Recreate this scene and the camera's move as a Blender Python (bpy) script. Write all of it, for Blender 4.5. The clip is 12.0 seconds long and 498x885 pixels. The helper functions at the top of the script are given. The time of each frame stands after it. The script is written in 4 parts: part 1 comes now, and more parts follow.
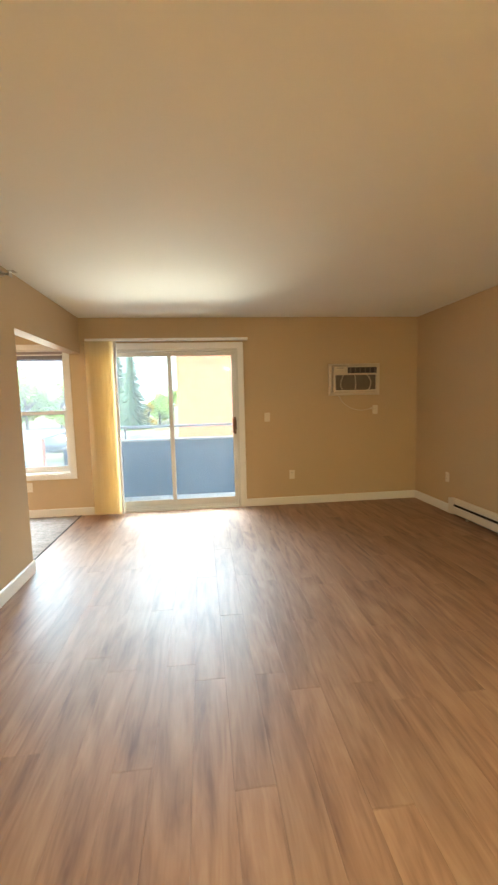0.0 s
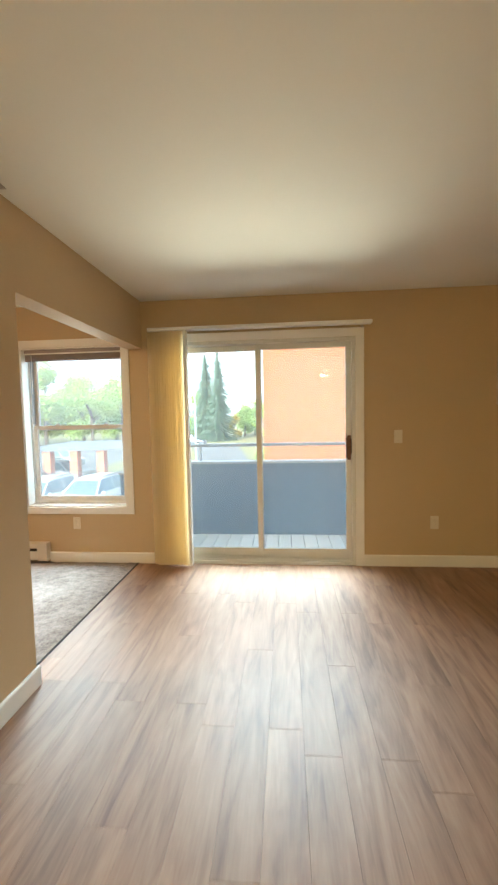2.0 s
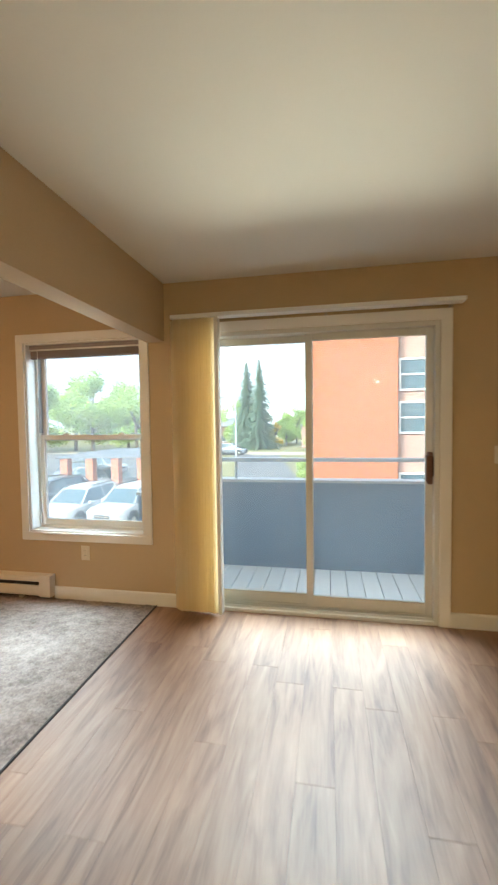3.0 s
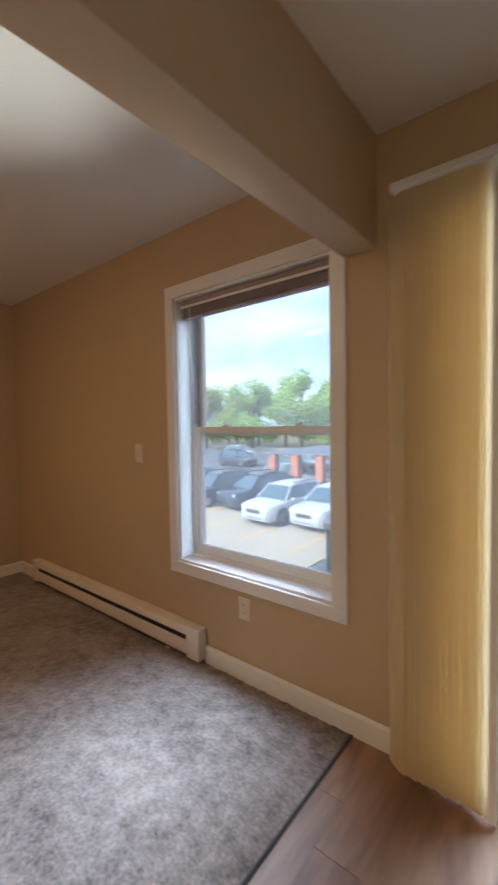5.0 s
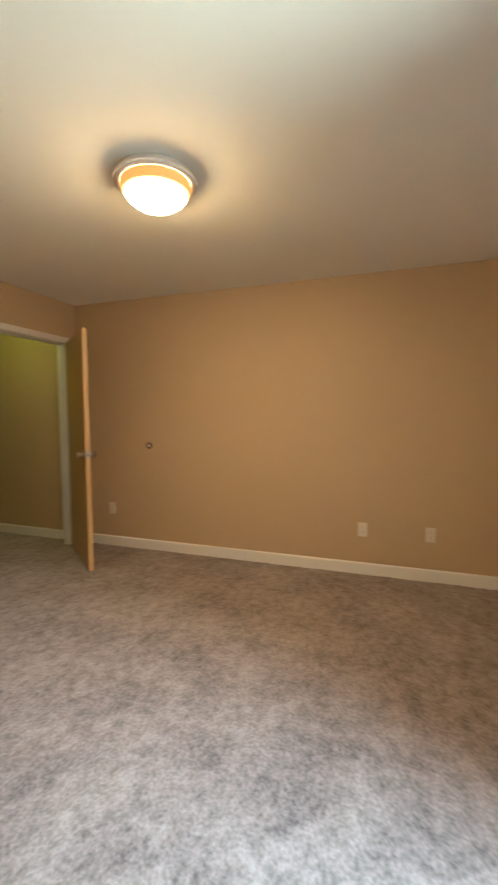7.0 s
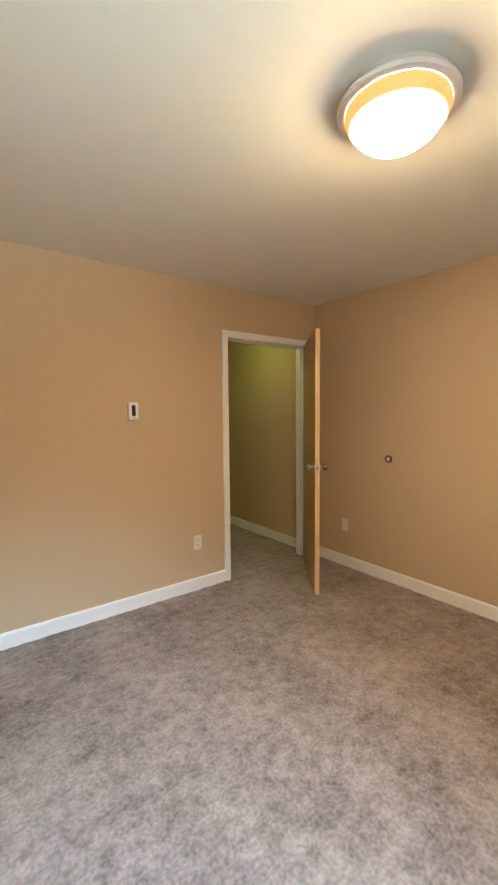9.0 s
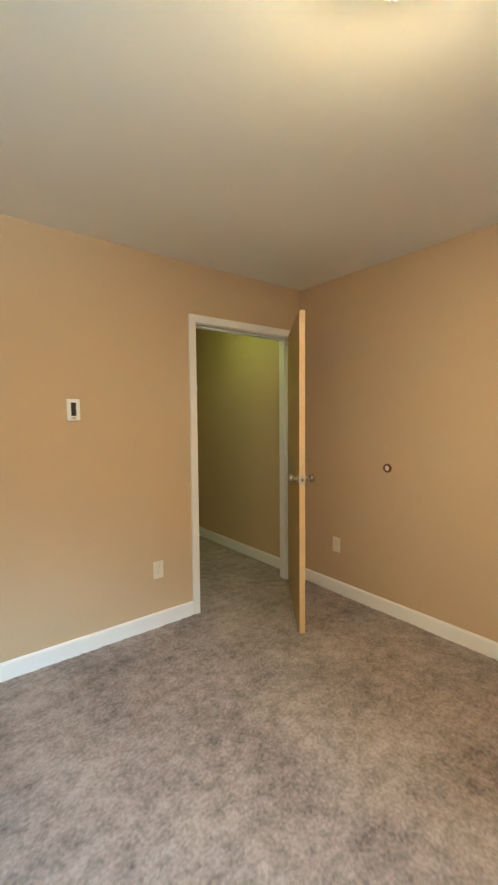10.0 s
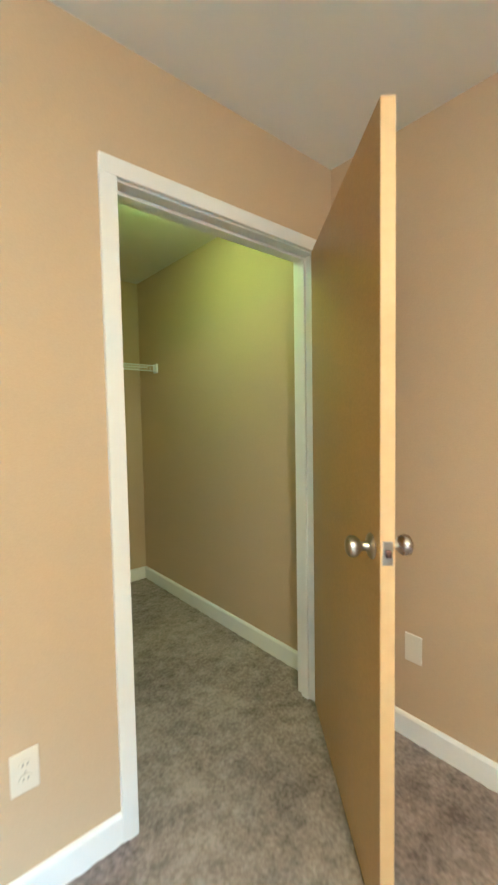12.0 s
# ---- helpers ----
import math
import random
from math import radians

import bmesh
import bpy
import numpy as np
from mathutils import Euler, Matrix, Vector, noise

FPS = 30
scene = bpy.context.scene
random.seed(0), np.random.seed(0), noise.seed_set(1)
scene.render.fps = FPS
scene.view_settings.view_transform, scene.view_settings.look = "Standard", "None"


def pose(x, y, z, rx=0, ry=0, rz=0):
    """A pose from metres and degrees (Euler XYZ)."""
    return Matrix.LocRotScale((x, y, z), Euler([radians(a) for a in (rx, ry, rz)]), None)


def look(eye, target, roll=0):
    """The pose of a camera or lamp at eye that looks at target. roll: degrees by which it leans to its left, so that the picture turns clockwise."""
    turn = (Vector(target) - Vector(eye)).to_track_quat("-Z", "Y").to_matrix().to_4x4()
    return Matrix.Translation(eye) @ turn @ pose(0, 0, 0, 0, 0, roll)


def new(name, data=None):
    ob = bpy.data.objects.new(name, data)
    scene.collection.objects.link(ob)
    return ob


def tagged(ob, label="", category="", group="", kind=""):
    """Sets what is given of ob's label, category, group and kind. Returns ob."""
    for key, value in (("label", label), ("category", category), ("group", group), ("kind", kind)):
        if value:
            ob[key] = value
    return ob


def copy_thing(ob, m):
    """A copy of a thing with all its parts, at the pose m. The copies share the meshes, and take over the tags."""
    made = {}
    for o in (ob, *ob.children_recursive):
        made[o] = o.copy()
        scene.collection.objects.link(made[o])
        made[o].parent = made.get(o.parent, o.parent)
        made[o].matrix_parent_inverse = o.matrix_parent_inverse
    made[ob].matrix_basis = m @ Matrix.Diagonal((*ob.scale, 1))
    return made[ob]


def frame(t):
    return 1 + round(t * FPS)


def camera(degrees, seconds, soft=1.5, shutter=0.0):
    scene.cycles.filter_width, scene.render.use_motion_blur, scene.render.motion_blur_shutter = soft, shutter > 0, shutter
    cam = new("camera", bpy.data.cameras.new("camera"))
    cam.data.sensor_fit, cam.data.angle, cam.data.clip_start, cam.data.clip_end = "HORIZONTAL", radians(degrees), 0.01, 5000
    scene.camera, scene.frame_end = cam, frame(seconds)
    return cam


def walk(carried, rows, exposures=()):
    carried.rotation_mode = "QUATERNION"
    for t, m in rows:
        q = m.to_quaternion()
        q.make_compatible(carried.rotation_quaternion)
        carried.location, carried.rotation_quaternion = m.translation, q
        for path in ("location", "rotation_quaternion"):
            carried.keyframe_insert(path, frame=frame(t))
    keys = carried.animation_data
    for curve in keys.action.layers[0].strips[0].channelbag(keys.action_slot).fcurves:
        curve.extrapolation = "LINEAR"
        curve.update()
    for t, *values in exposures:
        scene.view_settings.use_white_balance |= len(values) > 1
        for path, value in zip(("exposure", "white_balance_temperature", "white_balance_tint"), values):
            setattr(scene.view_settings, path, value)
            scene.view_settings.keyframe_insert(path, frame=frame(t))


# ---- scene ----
cam = camera(62.3, 12.0, soft=2.3, shutter=0.4)
PATH = [
    (0, (0.079, -0.077, 1.387), (0.3, 1.901, 1.186), -1.5),
    (0.5, (0.047, 0.288, 1.411), (0.128, 2.277, 1.221), -1.6),
    (1, (-0.035, 0.674, 1.419), (-0.042, 2.666, 1.246), -1.5),
    (1.5, (-0.026, 1.083, 1.403), (-0.162, 3.072, 1.243), -1.5),
    (2, (-0.061, 1.497, 1.386), (-0.243, 3.485, 1.253), -1.2),
    (2.5, (-0.109, 1.895, 1.404), (-0.376, 3.874, 1.299), -0.9),
    (4.5, (-0.566, 3.39, 1.324), (-1.495, 5.16, 1.266), -0.9),
    (5, (-0.739, 3.638, 1.333), (-1.997, 5.19, 1.246), -0.9),
    (5.5, (-0.874, 3.859, 1.357), (-2.546, 4.947, 1.221), -0.7),
    (6, (-1.046, 3.994, 1.347), (-2.961, 4.547, 1.188), -0.8),
    (6.5, (-1.160, 4.085, 1.335), (-3.146, 4.01, 1.190), -0.7),
    (7, (-1.305, 4.18, 1.334), (-3.192, 3.531, 1.196), -0.3),
    (7.5, (-1.384, 4.098, 1.366), (-3.045, 2.992, 1.221), -0.2),
    (9.5, (-2.027, 3.825, 1.439), (-3.212, 2.22, 1.289), -0.6),
    (10, (-2.262, 3.598, 1.397), (-3.497, 2.03, 1.272), -0.5),
    (10.5, (-2.506, 3.334, 1.372), (-3.742, 1.769, 1.226), -0.5),
    (11, (-2.732, 2.975, 1.357), (-3.999, 1.435, 1.2), -0.5),
    (11.5, (-2.991, 2.657, 1.336), (-4.246, 1.106, 1.208), -0.7),
    (12, (-3.224, 2.325, 1.324), (-4.52, 0.805, 1.212), -1.0),
]
EXPOSURES = [(0.0, 3.7, 5800, -2), (1.0, 3.55, 5900, -4), (2.5, 3.1, 6050, -2), (4.5, 2.45, 5250, 5), (5.0, 2.3, 5400, 9), (5.5, 2.25, 5750, 7), (6.5, 2.95, 5350, -6), (7.5, 3.6, 4900, -7), (9.5, 3.75, 4600, -10), (10.5, 4.1, 4250, -17), (12.0, 4.8, 3800, -18)]
walk(cam, [(t, look(eye, target, roll)) for t, eye, target, roll in PATH], EXPOSURES)
SKY, SUN, LAMP_GLOW, LIVING_GLOW, CLOSET_GLOW = 0.10, 1.55, 22.0, 70.0, 4.8
DOOR_FAR, DOOR_NEAR, DOOR_UP, WINDOW_FAR, WINDOW_NEAR, WINDOW_UP, BLIND_W = 1.8, 1.45, 0.42, 1.95, 0.8, 0.5, 0.65

# ---- world, sun and daylight ----
world = bpy.data.worlds.new("sky")
scene.world = world
world.use_nodes = True
wn, wl = world.node_tree.nodes, world.node_tree.links
wn.clear()
sky = wn.new("ShaderNodeTexSky")
sky.sky_type, sky.sun_disc = "NISHITA", False
sky.sun_elevation, sky.sun_rotation = radians(36), radians(198)
sky.air_density, sky.dust_density, sky.ozone_density = 1.0, 1.5, 1.0
wcoord = wn.new("ShaderNodeTexCoord")
wmap = wn.new("ShaderNodeMapping")
wmap.inputs["Scale"].default_value = (1.0, 1.0, 2.6)
cloud = wn.new("ShaderNodeTexNoise")
cloud.inputs["Scale"].default_value, cloud.inputs["Detail"].default_value, cloud.inputs["Roughness"].default_value = 2.2, 6.0, 0.55
cramp = wn.new("ShaderNodeValToRGB")
cramp.color_ramp.elements[0].position, cramp.color_ramp.elements[1].position = 0.26, 0.46
tone = wn.new("ShaderNodeTexNoise")
tone.inputs["Scale"].default_value, tone.inputs["Detail"].default_value = 3.7, 7.0
tramp = wn.new("ShaderNodeValToRGB")
tramp.color_ramp.elements[0].position, tramp.color_ramp.elements[1].position = 0.38, 0.62
tramp.color_ramp.elements[0].color, tramp.color_ramp.elements[1].color = (1.75, 2.25, 2.85, 1), (3.1, 3.25, 3.4, 1)
wmix = wn.new("ShaderNodeMixRGB")
wback = wn.new("ShaderNodeBackground")
wback.inputs["Strength"].default_value = SKY
wout = wn.new("ShaderNodeOutputWorld")
wl.new(wcoord.outputs["Generated"], wmap.inputs["Vector"])
wl.new(wmap.outputs["Vector"], cloud.inputs["Vector"])
wl.new(wmap.outputs["Vector"], tone.inputs["Vector"])
wl.new(tone.outputs["Fac"], tramp.inputs["Fac"])
wl.new(tramp.outputs["Color"], wmix.inputs["Color2"])
wl.new(cloud.outputs["Fac"], cramp.inputs["Fac"])
wl.new(cramp.outputs["Color"], wmix.inputs["Fac"])
wl.new(sky.outputs["Color"], wmix.inputs["Color1"])
wl.new(wmix.outputs["Color"], wback.inputs["Color"])
wl.new(wback.outputs["Background"], wout.inputs["Surface"])

sun = new("sun", bpy.data.lights.new("sun", "SUN"))
sun.data.energy, sun.data.angle, sun.data.color = SUN, radians(14), (1.0, 0.95, 0.87)
sun.matrix_world = look((-6, -18, 14), (0, 0, 0))


def area_lamp(name, m, sx, sy, watts, colour):
    lamp = new(name, bpy.data.lights.new(name, "AREA"))
    lamp.data.shape, lamp.data.size, lamp.data.size_y = "RECTANGLE", sx, sy
    lamp.data.energy, lamp.data.color = watts, colour
    lamp.matrix_world = m
    return lamp


def skylight(name, x, y, wide, high, low, far, near, up):
    """Daylight in an opening of the north wall: high strips for the sky's light far over the floor, low ones for the floor close by, and the ground's light up to the ceiling."""
    for rows, watts, drop, spread in ((high, far, 0.85, 64), (low, near, 1.7, 62)):
        for z in rows:
            a = area_lamp(name, look((x, y, z), (x, y - 1.0, z - drop)), wide, 0.1, watts / len(rows), (0.78, 0.91, 1.0))
            a.data.spread = radians(spread)
    for z, rise in ((1.45, 0.55), (1.65, 0.5)):
        a = area_lamp(name, look((x, y, z), (x, y - 1.0, z + rise)), wide, 0.08, up / 2, (1.0, 0.90, 0.74))
        a.data.spread = radians(50)


skylight("daylight_door", -0.20, 5.255, 1.42, (1.42, 1.6, 1.78, 1.94), (0.5, 0.8, 1.1), DOOR_FAR, DOOR_NEAR, DOOR_UP)
skylight("daylight_window", -2.07, 5.295, 0.7, (1.4, 1.6, 1.8), (0.95, 1.2), WINDOW_FAR, WINDOW_NEAR, WINDOW_UP)
# the sky's light that falls sideways onto the window's jambs
for side in (-1, 1):
    a = area_lamp("daylight_jamb", look((-2.07 + side * 0.05, 5.285, 1.22), (-2.07 + side * 1.0, 5.285, 1.22)), 0.05, 1.4, 0.05, (0.74, 0.92, 1.0))
    a.data.spread = radians(16)
# the daylight that stands behind the drawn blind
area_lamp("daylight_blind", look((-1.06, 5.262, 1.05), (-1.10, 4.0, 1.05)), 0.19, 1.95, BLIND_W, (0.95, 0.98, 1.0))


# ---- materials ----
def rgb(v):
    return (v[0], v[1], v[2], 1.0)


def mat(name, colour, rough=0.5, metal=0.0, vary=0.08, scale=(6, 6, 6), fine=90.0, bump=0.0, bump_dist=0.002, spec=0.5, rand=0.0, second=None, patch=1.4, coat=0.0):
    """Painted, stained or plain surface: broad patches, fine grain, a little relief. rand: how far one piece differs from the next."""
    m = bpy.data.materials.new(name)
    m.use_nodes = True
    n, l = m.node_tree.nodes, m.node_tree.links
    p = n["Principled BSDF"]
    p.inputs["Roughness"].default_value, p.inputs["Metallic"].default_value = rough, metal
    p.inputs["Specular IOR Level"].default_value, p.inputs["Coat Weight"].default_value = spec, coat
    co = n.new("ShaderNodeTexCoord")
    mp = n.new("ShaderNodeMapping")
    mp.inputs["Scale"].default_value = scale
    l.new(co.outputs["Object"], mp.inputs["Vector"])
    big = n.new("ShaderNodeTexNoise")
    big.inputs["Scale"].default_value, big.inputs["Detail"].default_value = patch, 4.0
    small = n.new("ShaderNodeTexNoise")
    small.inputs["Scale"].default_value, small.inputs["Detail"].default_value = fine, 3.0
    l.new(mp.outputs["Vector"], big.inputs["Vector"])
    l.new(co.outputs["Object"], small.inputs["Vector"])
    a = n.new("ShaderNodeMixRGB")
    a.inputs["Color1"].default_value = rgb([c * (1 - vary) for c in colour])
    a.inputs["Color2"].default_value = rgb(second or [min(1, c * (1 + vary)) for c in colour])
    l.new(big.outputs["Fac"], a.inputs["Fac"])
    b = n.new("ShaderNodeMixRGB")
    b.blend_type = "OVERLAY"
    b.inputs["Fac"].default_value = min(1.0, vary * 2)
    l.new(a.outputs["Color"], b.inputs["Color1"])
    l.new(small.outputs["Fac"], b.inputs["Color2"])
    last = b.outputs["Color"]
    if rand:
        info = n.new("ShaderNodeObjectInfo")
        hsv = n.new("ShaderNodeHueSaturation")
        mr = n.new("ShaderNodeMapRange")
        mr.inputs["To Min"].default_value, mr.inputs["To Max"].default_value = 1 - rand, 1 + rand
        l.new(info.outputs["Random"], mr.inputs["Value"])
        l.new(mr.outputs["Result"], hsv.inputs["Value"])
        l.new(last, hsv.inputs["Color"])
        last = hsv.outputs["Color"]
    l.new(last, p.inputs["Base Color"])
    rr = n.new("ShaderNodeMapRange")
    rr.inputs["To Min"].default_value, rr.inputs["To Max"].default_value = max(0.02, rough - 0.06), min(1, rough + 0.06)
    l.new(big.outputs["Fac"], rr.inputs["Value"])
    l.new(rr.outputs["Result"], p.inputs["Roughness"])
    if bump:
        bp = n.new("ShaderNodeBump")
        bp.inputs["Strength"].default_value, bp.inputs["Distance"].default_value = bump, bump_dist
        l.new(small.outputs["Fac"], bp.inputs["Height"])
        l.new(bp.outputs["Normal"], p.inputs["Normal"])
    return m


def wood_floor_mat():
    """Vinyl planks printed with brown oak grain, satin finish."""
    m = bpy.data.materials.new("plank_oak")
    m.use_nodes = True
    n, l = m.node_tree.nodes, m.node_tree.links
    p = n["Principled BSDF"]
    co, info = n.new("ShaderNodeTexCoord"), n.new("ShaderNodeObjectInfo")
    shift = n.new("ShaderNodeVectorMath")
    shift.operation = "MULTIPLY_ADD"
    comb = n.new("ShaderNodeCombineXYZ")
    for k in "XYZ":
        l.new(info.outputs["Random"], comb.inputs[k])
    l.new(comb.outputs["Vector"], shift.inputs[0])
    shift.inputs[1].default_value = (37.0, 53.0, 19.0)
    l.new(co.outputs["Object"], shift.inputs[2])

    def grain(scale, detail, dist):
        mp = n.new("ShaderNodeMapping")
        mp.inputs["Scale"].default_value = scale
        l.new(shift.outputs["Vector"], mp.inputs["Vector"])
        t = n.new("ShaderNodeTexNoise")
        t.inputs["Scale"].default_value, t.inputs["Detail"].default_value, t.inputs["Distortion"].default_value = 1.0, detail, dist
        l.new(mp.outputs["Vector"], t.inputs["Vector"])
        return t

    broad, streak, fibre = grain((6, 0.9, 1), 5, 2.2), grain((16, 1.9, 1), 4, 1.8), grain((110, 6, 1), 3, 0.3)
    ramp = n.new("ShaderNodeValToRGB")
    e = ramp.color_ramp.elements
    e[0].position, e[0].color = 0.32, rgb((0.150, 0.074, 0.044))
    e[1].position, e[1].color = 0.72, rgb((0.42, 0.262, 0.165))
    mid = e.new(0.5)
    mid.color = rgb((0.295, 0.165, 0.100))
    mix = n.new("ShaderNodeMixRGB")
    mix.inputs["Fac"].default_value = 0.4
    l.new(broad.outputs["Fac"], mix.inputs["Color1"])
    l.new(streak.outputs["Fac"], mix.inputs["Color2"])
    mix2 = n.new("ShaderNodeMixRGB")
    mix2.inputs["Fac"].default_value = 0.12
    l.new(mix.outputs["Color"], mix2.inputs["Color1"])
    l.new(fibre.outputs["Fac"], mix2.inputs["Color2"])
    l.new(mix2.outputs["Color"], ramp.inputs["Fac"])
    hsv, mr = n.new("ShaderNodeHueSaturation"), n.new("ShaderNodeMapRange")
    mr.inputs["To Min"].default_value, mr.inputs["To Max"].default_value = 0.91, 1.10
    l.new(info.outputs["Random"], mr.inputs["Value"])
    l.new(mr.outputs["Result"], hsv.inputs["Value"])
    l.new(ramp.outputs["Color"], hsv.inputs["Color"])
    l.new(hsv.outputs["Color"], p.inputs["Base Color"])
    rr = n.new("ShaderNodeMapRange")
    rr.inputs["To Min"].default_value, rr.inputs["To Max"].default_value = 0.48, 0.54
    l.new(streak.outputs["Fac"], rr.inputs["Value"])
    l.new(rr.outputs["Result"], p.inputs["Roughness"])
    p.inputs["Specular IOR Level"].default_value, p.inputs["Coat Weight"].default_value, p.inputs["Coat Roughness"].default_value = 0.65, 0.0, 0.55
    bp = n.new("ShaderNodeBump")
    bp.inputs["Strength"].default_value, bp.inputs["Distance"].default_value = 0.12, 0.0006
    l.new(mix2.outputs["Color"], bp.inputs["Height"])
    l.new(bp.outputs["Normal"], p.inputs["Normal"])
    return m


def carpet_mat():
    m = bpy.data.materials.new("carpet_pile")
    m.use_nodes = True
    n, l = m.node_tree.nodes, m.node_tree.links
    p = n["Principled BSDF"]
    p.inputs["Roughness"].default_value, p.inputs["Specular IOR Level"].default_value = 1.0, 0.1
    p.inputs["Sheen Weight"].default_value, p.inputs["Sheen Roughness"].default_value = 0.35, 0.5
    co = n.new("ShaderNodeTexCoord")
    tex = []
    for s, d in ((3.2, 4.0), (15.0, 5.0), (70.0, 3.0)):
        t = n.new("ShaderNodeTexNoise")
        t.inputs["Scale"].default_value, t.inputs["Detail"].default_value = s, d
        l.new(co.outputs["Object"], t.inputs["Vector"])
        tex.append(t)
    a = n.new("ShaderNodeMixRGB")
    a.inputs["Fac"].default_value = 0.5
    l.new(tex[0].outputs["Fac"], a.inputs["Color1"])
    l.new(tex[1].outputs["Fac"], a.inputs["Color2"])
    b = n.new("ShaderNodeMixRGB")
    b.inputs["Fac"].default_value = 0.36
    l.new(a.outputs["Color"], b.inputs["Color1"])
    l.new(tex[2].outputs["Fac"], b.inputs["Color2"])
    r = n.new("ShaderNodeValToRGB")
    e = r.color_ramp.elements
    e[0].position, e[0].color = 0.37, rgb((0.112, 0.086, 0.076))
    e[1].position, e[1].color = 0.63, rgb((0.37, 0.302, 0.270))
    l.new(b.outputs["Color"], r.inputs["Fac"])
    l.new(r.outputs["Color"], p.inputs["Base Color"])
    bp = n.new("ShaderNodeBump")
    bp.inputs["Strength"].default_value, bp.inputs["Distance"].default_value = 0.8, 0.007
    l.new(b.outputs["Color"], bp.inputs["Height"])
    l.new(bp.outputs["Normal"], p.inputs["Normal"])
    return m


def brick_mat(name, c1, c2, mortar, bw=0.21, bh=0.07):
    m = bpy.data.materials.new(name)
    m.use_nodes = True
    n, l = m.node_tree.nodes, m.node_tree.links
    p = n["Principled BSDF"]
    p.inputs["Roughness"].default_value = 0.9
    co = n.new("ShaderNodeTexCoord")
    mp = n.new("ShaderNodeMapping")
    mp.inputs["Rotation"].default_value = (radians(90), 0, 0)
    l.new(co.outputs["Object"], mp.inputs["Vector"])
    b = n.new("ShaderNodeTexBrick")
    b.inputs["Scale"].default_value = 1.0
    b.inputs["Brick Width"].default_value, b.inputs["Row Height"].default_value, b.inputs["Mortar Size"].default_value = bw, bh, 0.008
    b.inputs["Color1"].default_value, b.inputs["Color2"].default_value, b.inputs["Mortar"].default_value = rgb(c1), rgb(c2), rgb(mortar)
    l.new(mp.outputs["Vector"], b.inputs["Vector"])
    t = n.new("ShaderNodeTexNoise")
    t.inputs["Scale"].default_value, t.inputs["Detail"].default_value = 5.0, 6.0
    l.new(co.outputs["Object"], t.inputs["Vector"])
    x = n.new("ShaderNodeMixRGB")
    x.blend_type = "OVERLAY"
    x.inputs["Fac"].default_value = 0.6
    l.new(b.outputs["Color"], x.inputs["Color1"])
    l.new(t.outputs["Fac"], x.inputs["Color2"])
    l.new(x.outputs["Color"], p.inputs["Base Color"])
    bp = n.new("ShaderNodeBump")
    bp.inputs["Strength"].default_value, bp.inputs["Distance"].default_value = 0.6, 0.01
    l.new(b.outputs["Fac"], bp.inputs["Height"])
    bp.invert = True
    l.new(bp.outputs["Normal"], p.inputs["Normal"])
    return m


def glass_mat(name, veil, ior):
    """Clear window glass with a thin pale film: the glare's haze put into the pane."""
    m = bpy.data.materials.new(name)
    m.use_nodes = True
    n, l = m.node_tree.nodes, m.node_tree.links
    p, out = n["Principled BSDF"], n["Material Output"]
    p.inputs["Base Color"].default_value = rgb((1, 1, 1))
    p.inputs["Transmission Weight"].default_value, p.inputs["Roughness"].default_value, p.inputs["IOR"].default_value = 1.0, 0.0, ior
    co, t, mr = n.new("ShaderNodeTexCoord"), n.new("ShaderNodeTexNoise"), n.new("ShaderNodeMapRange")
    t.inputs["Scale"].default_value, t.inputs["Detail"].default_value = 1.6, 5.0
    l.new(co.outputs["Object"], t.inputs["Vector"])
    mr.inputs["To Min"].default_value, mr.inputs["To Max"].default_value = veil * 0.6, veil * 1.4
    l.new(t.outputs["Fac"], mr.inputs["Value"])
    film, mx = n.new("ShaderNodeBsdfTranslucent"), n.new("ShaderNodeMixShader")
    film.inputs["Color"].default_value = rgb((0.9, 0.95, 1.0))
    l.new(mr.outputs["Result"], mx.inputs["Fac"])
    l.new(p.outputs["BSDF"], mx.inputs[1])
    l.new(film.outputs["BSDF"], mx.inputs[2])
    l.new(mx.outputs["Shader"], out.inputs["Surface"])
    return m


def glow_mat(name, colour, strength, base=(0.8, 0.75, 0.68)):
    m = bpy.data.materials.new(name)
    m.use_nodes = True
    p = m.node_tree.nodes["Principled BSDF"]
    p.inputs["Base Color"].default_value = rgb(base)
    p.inputs["Emission Color"].default_value, p.inputs["Emission Strength"].default_value = rgb(colour), strength
    return m


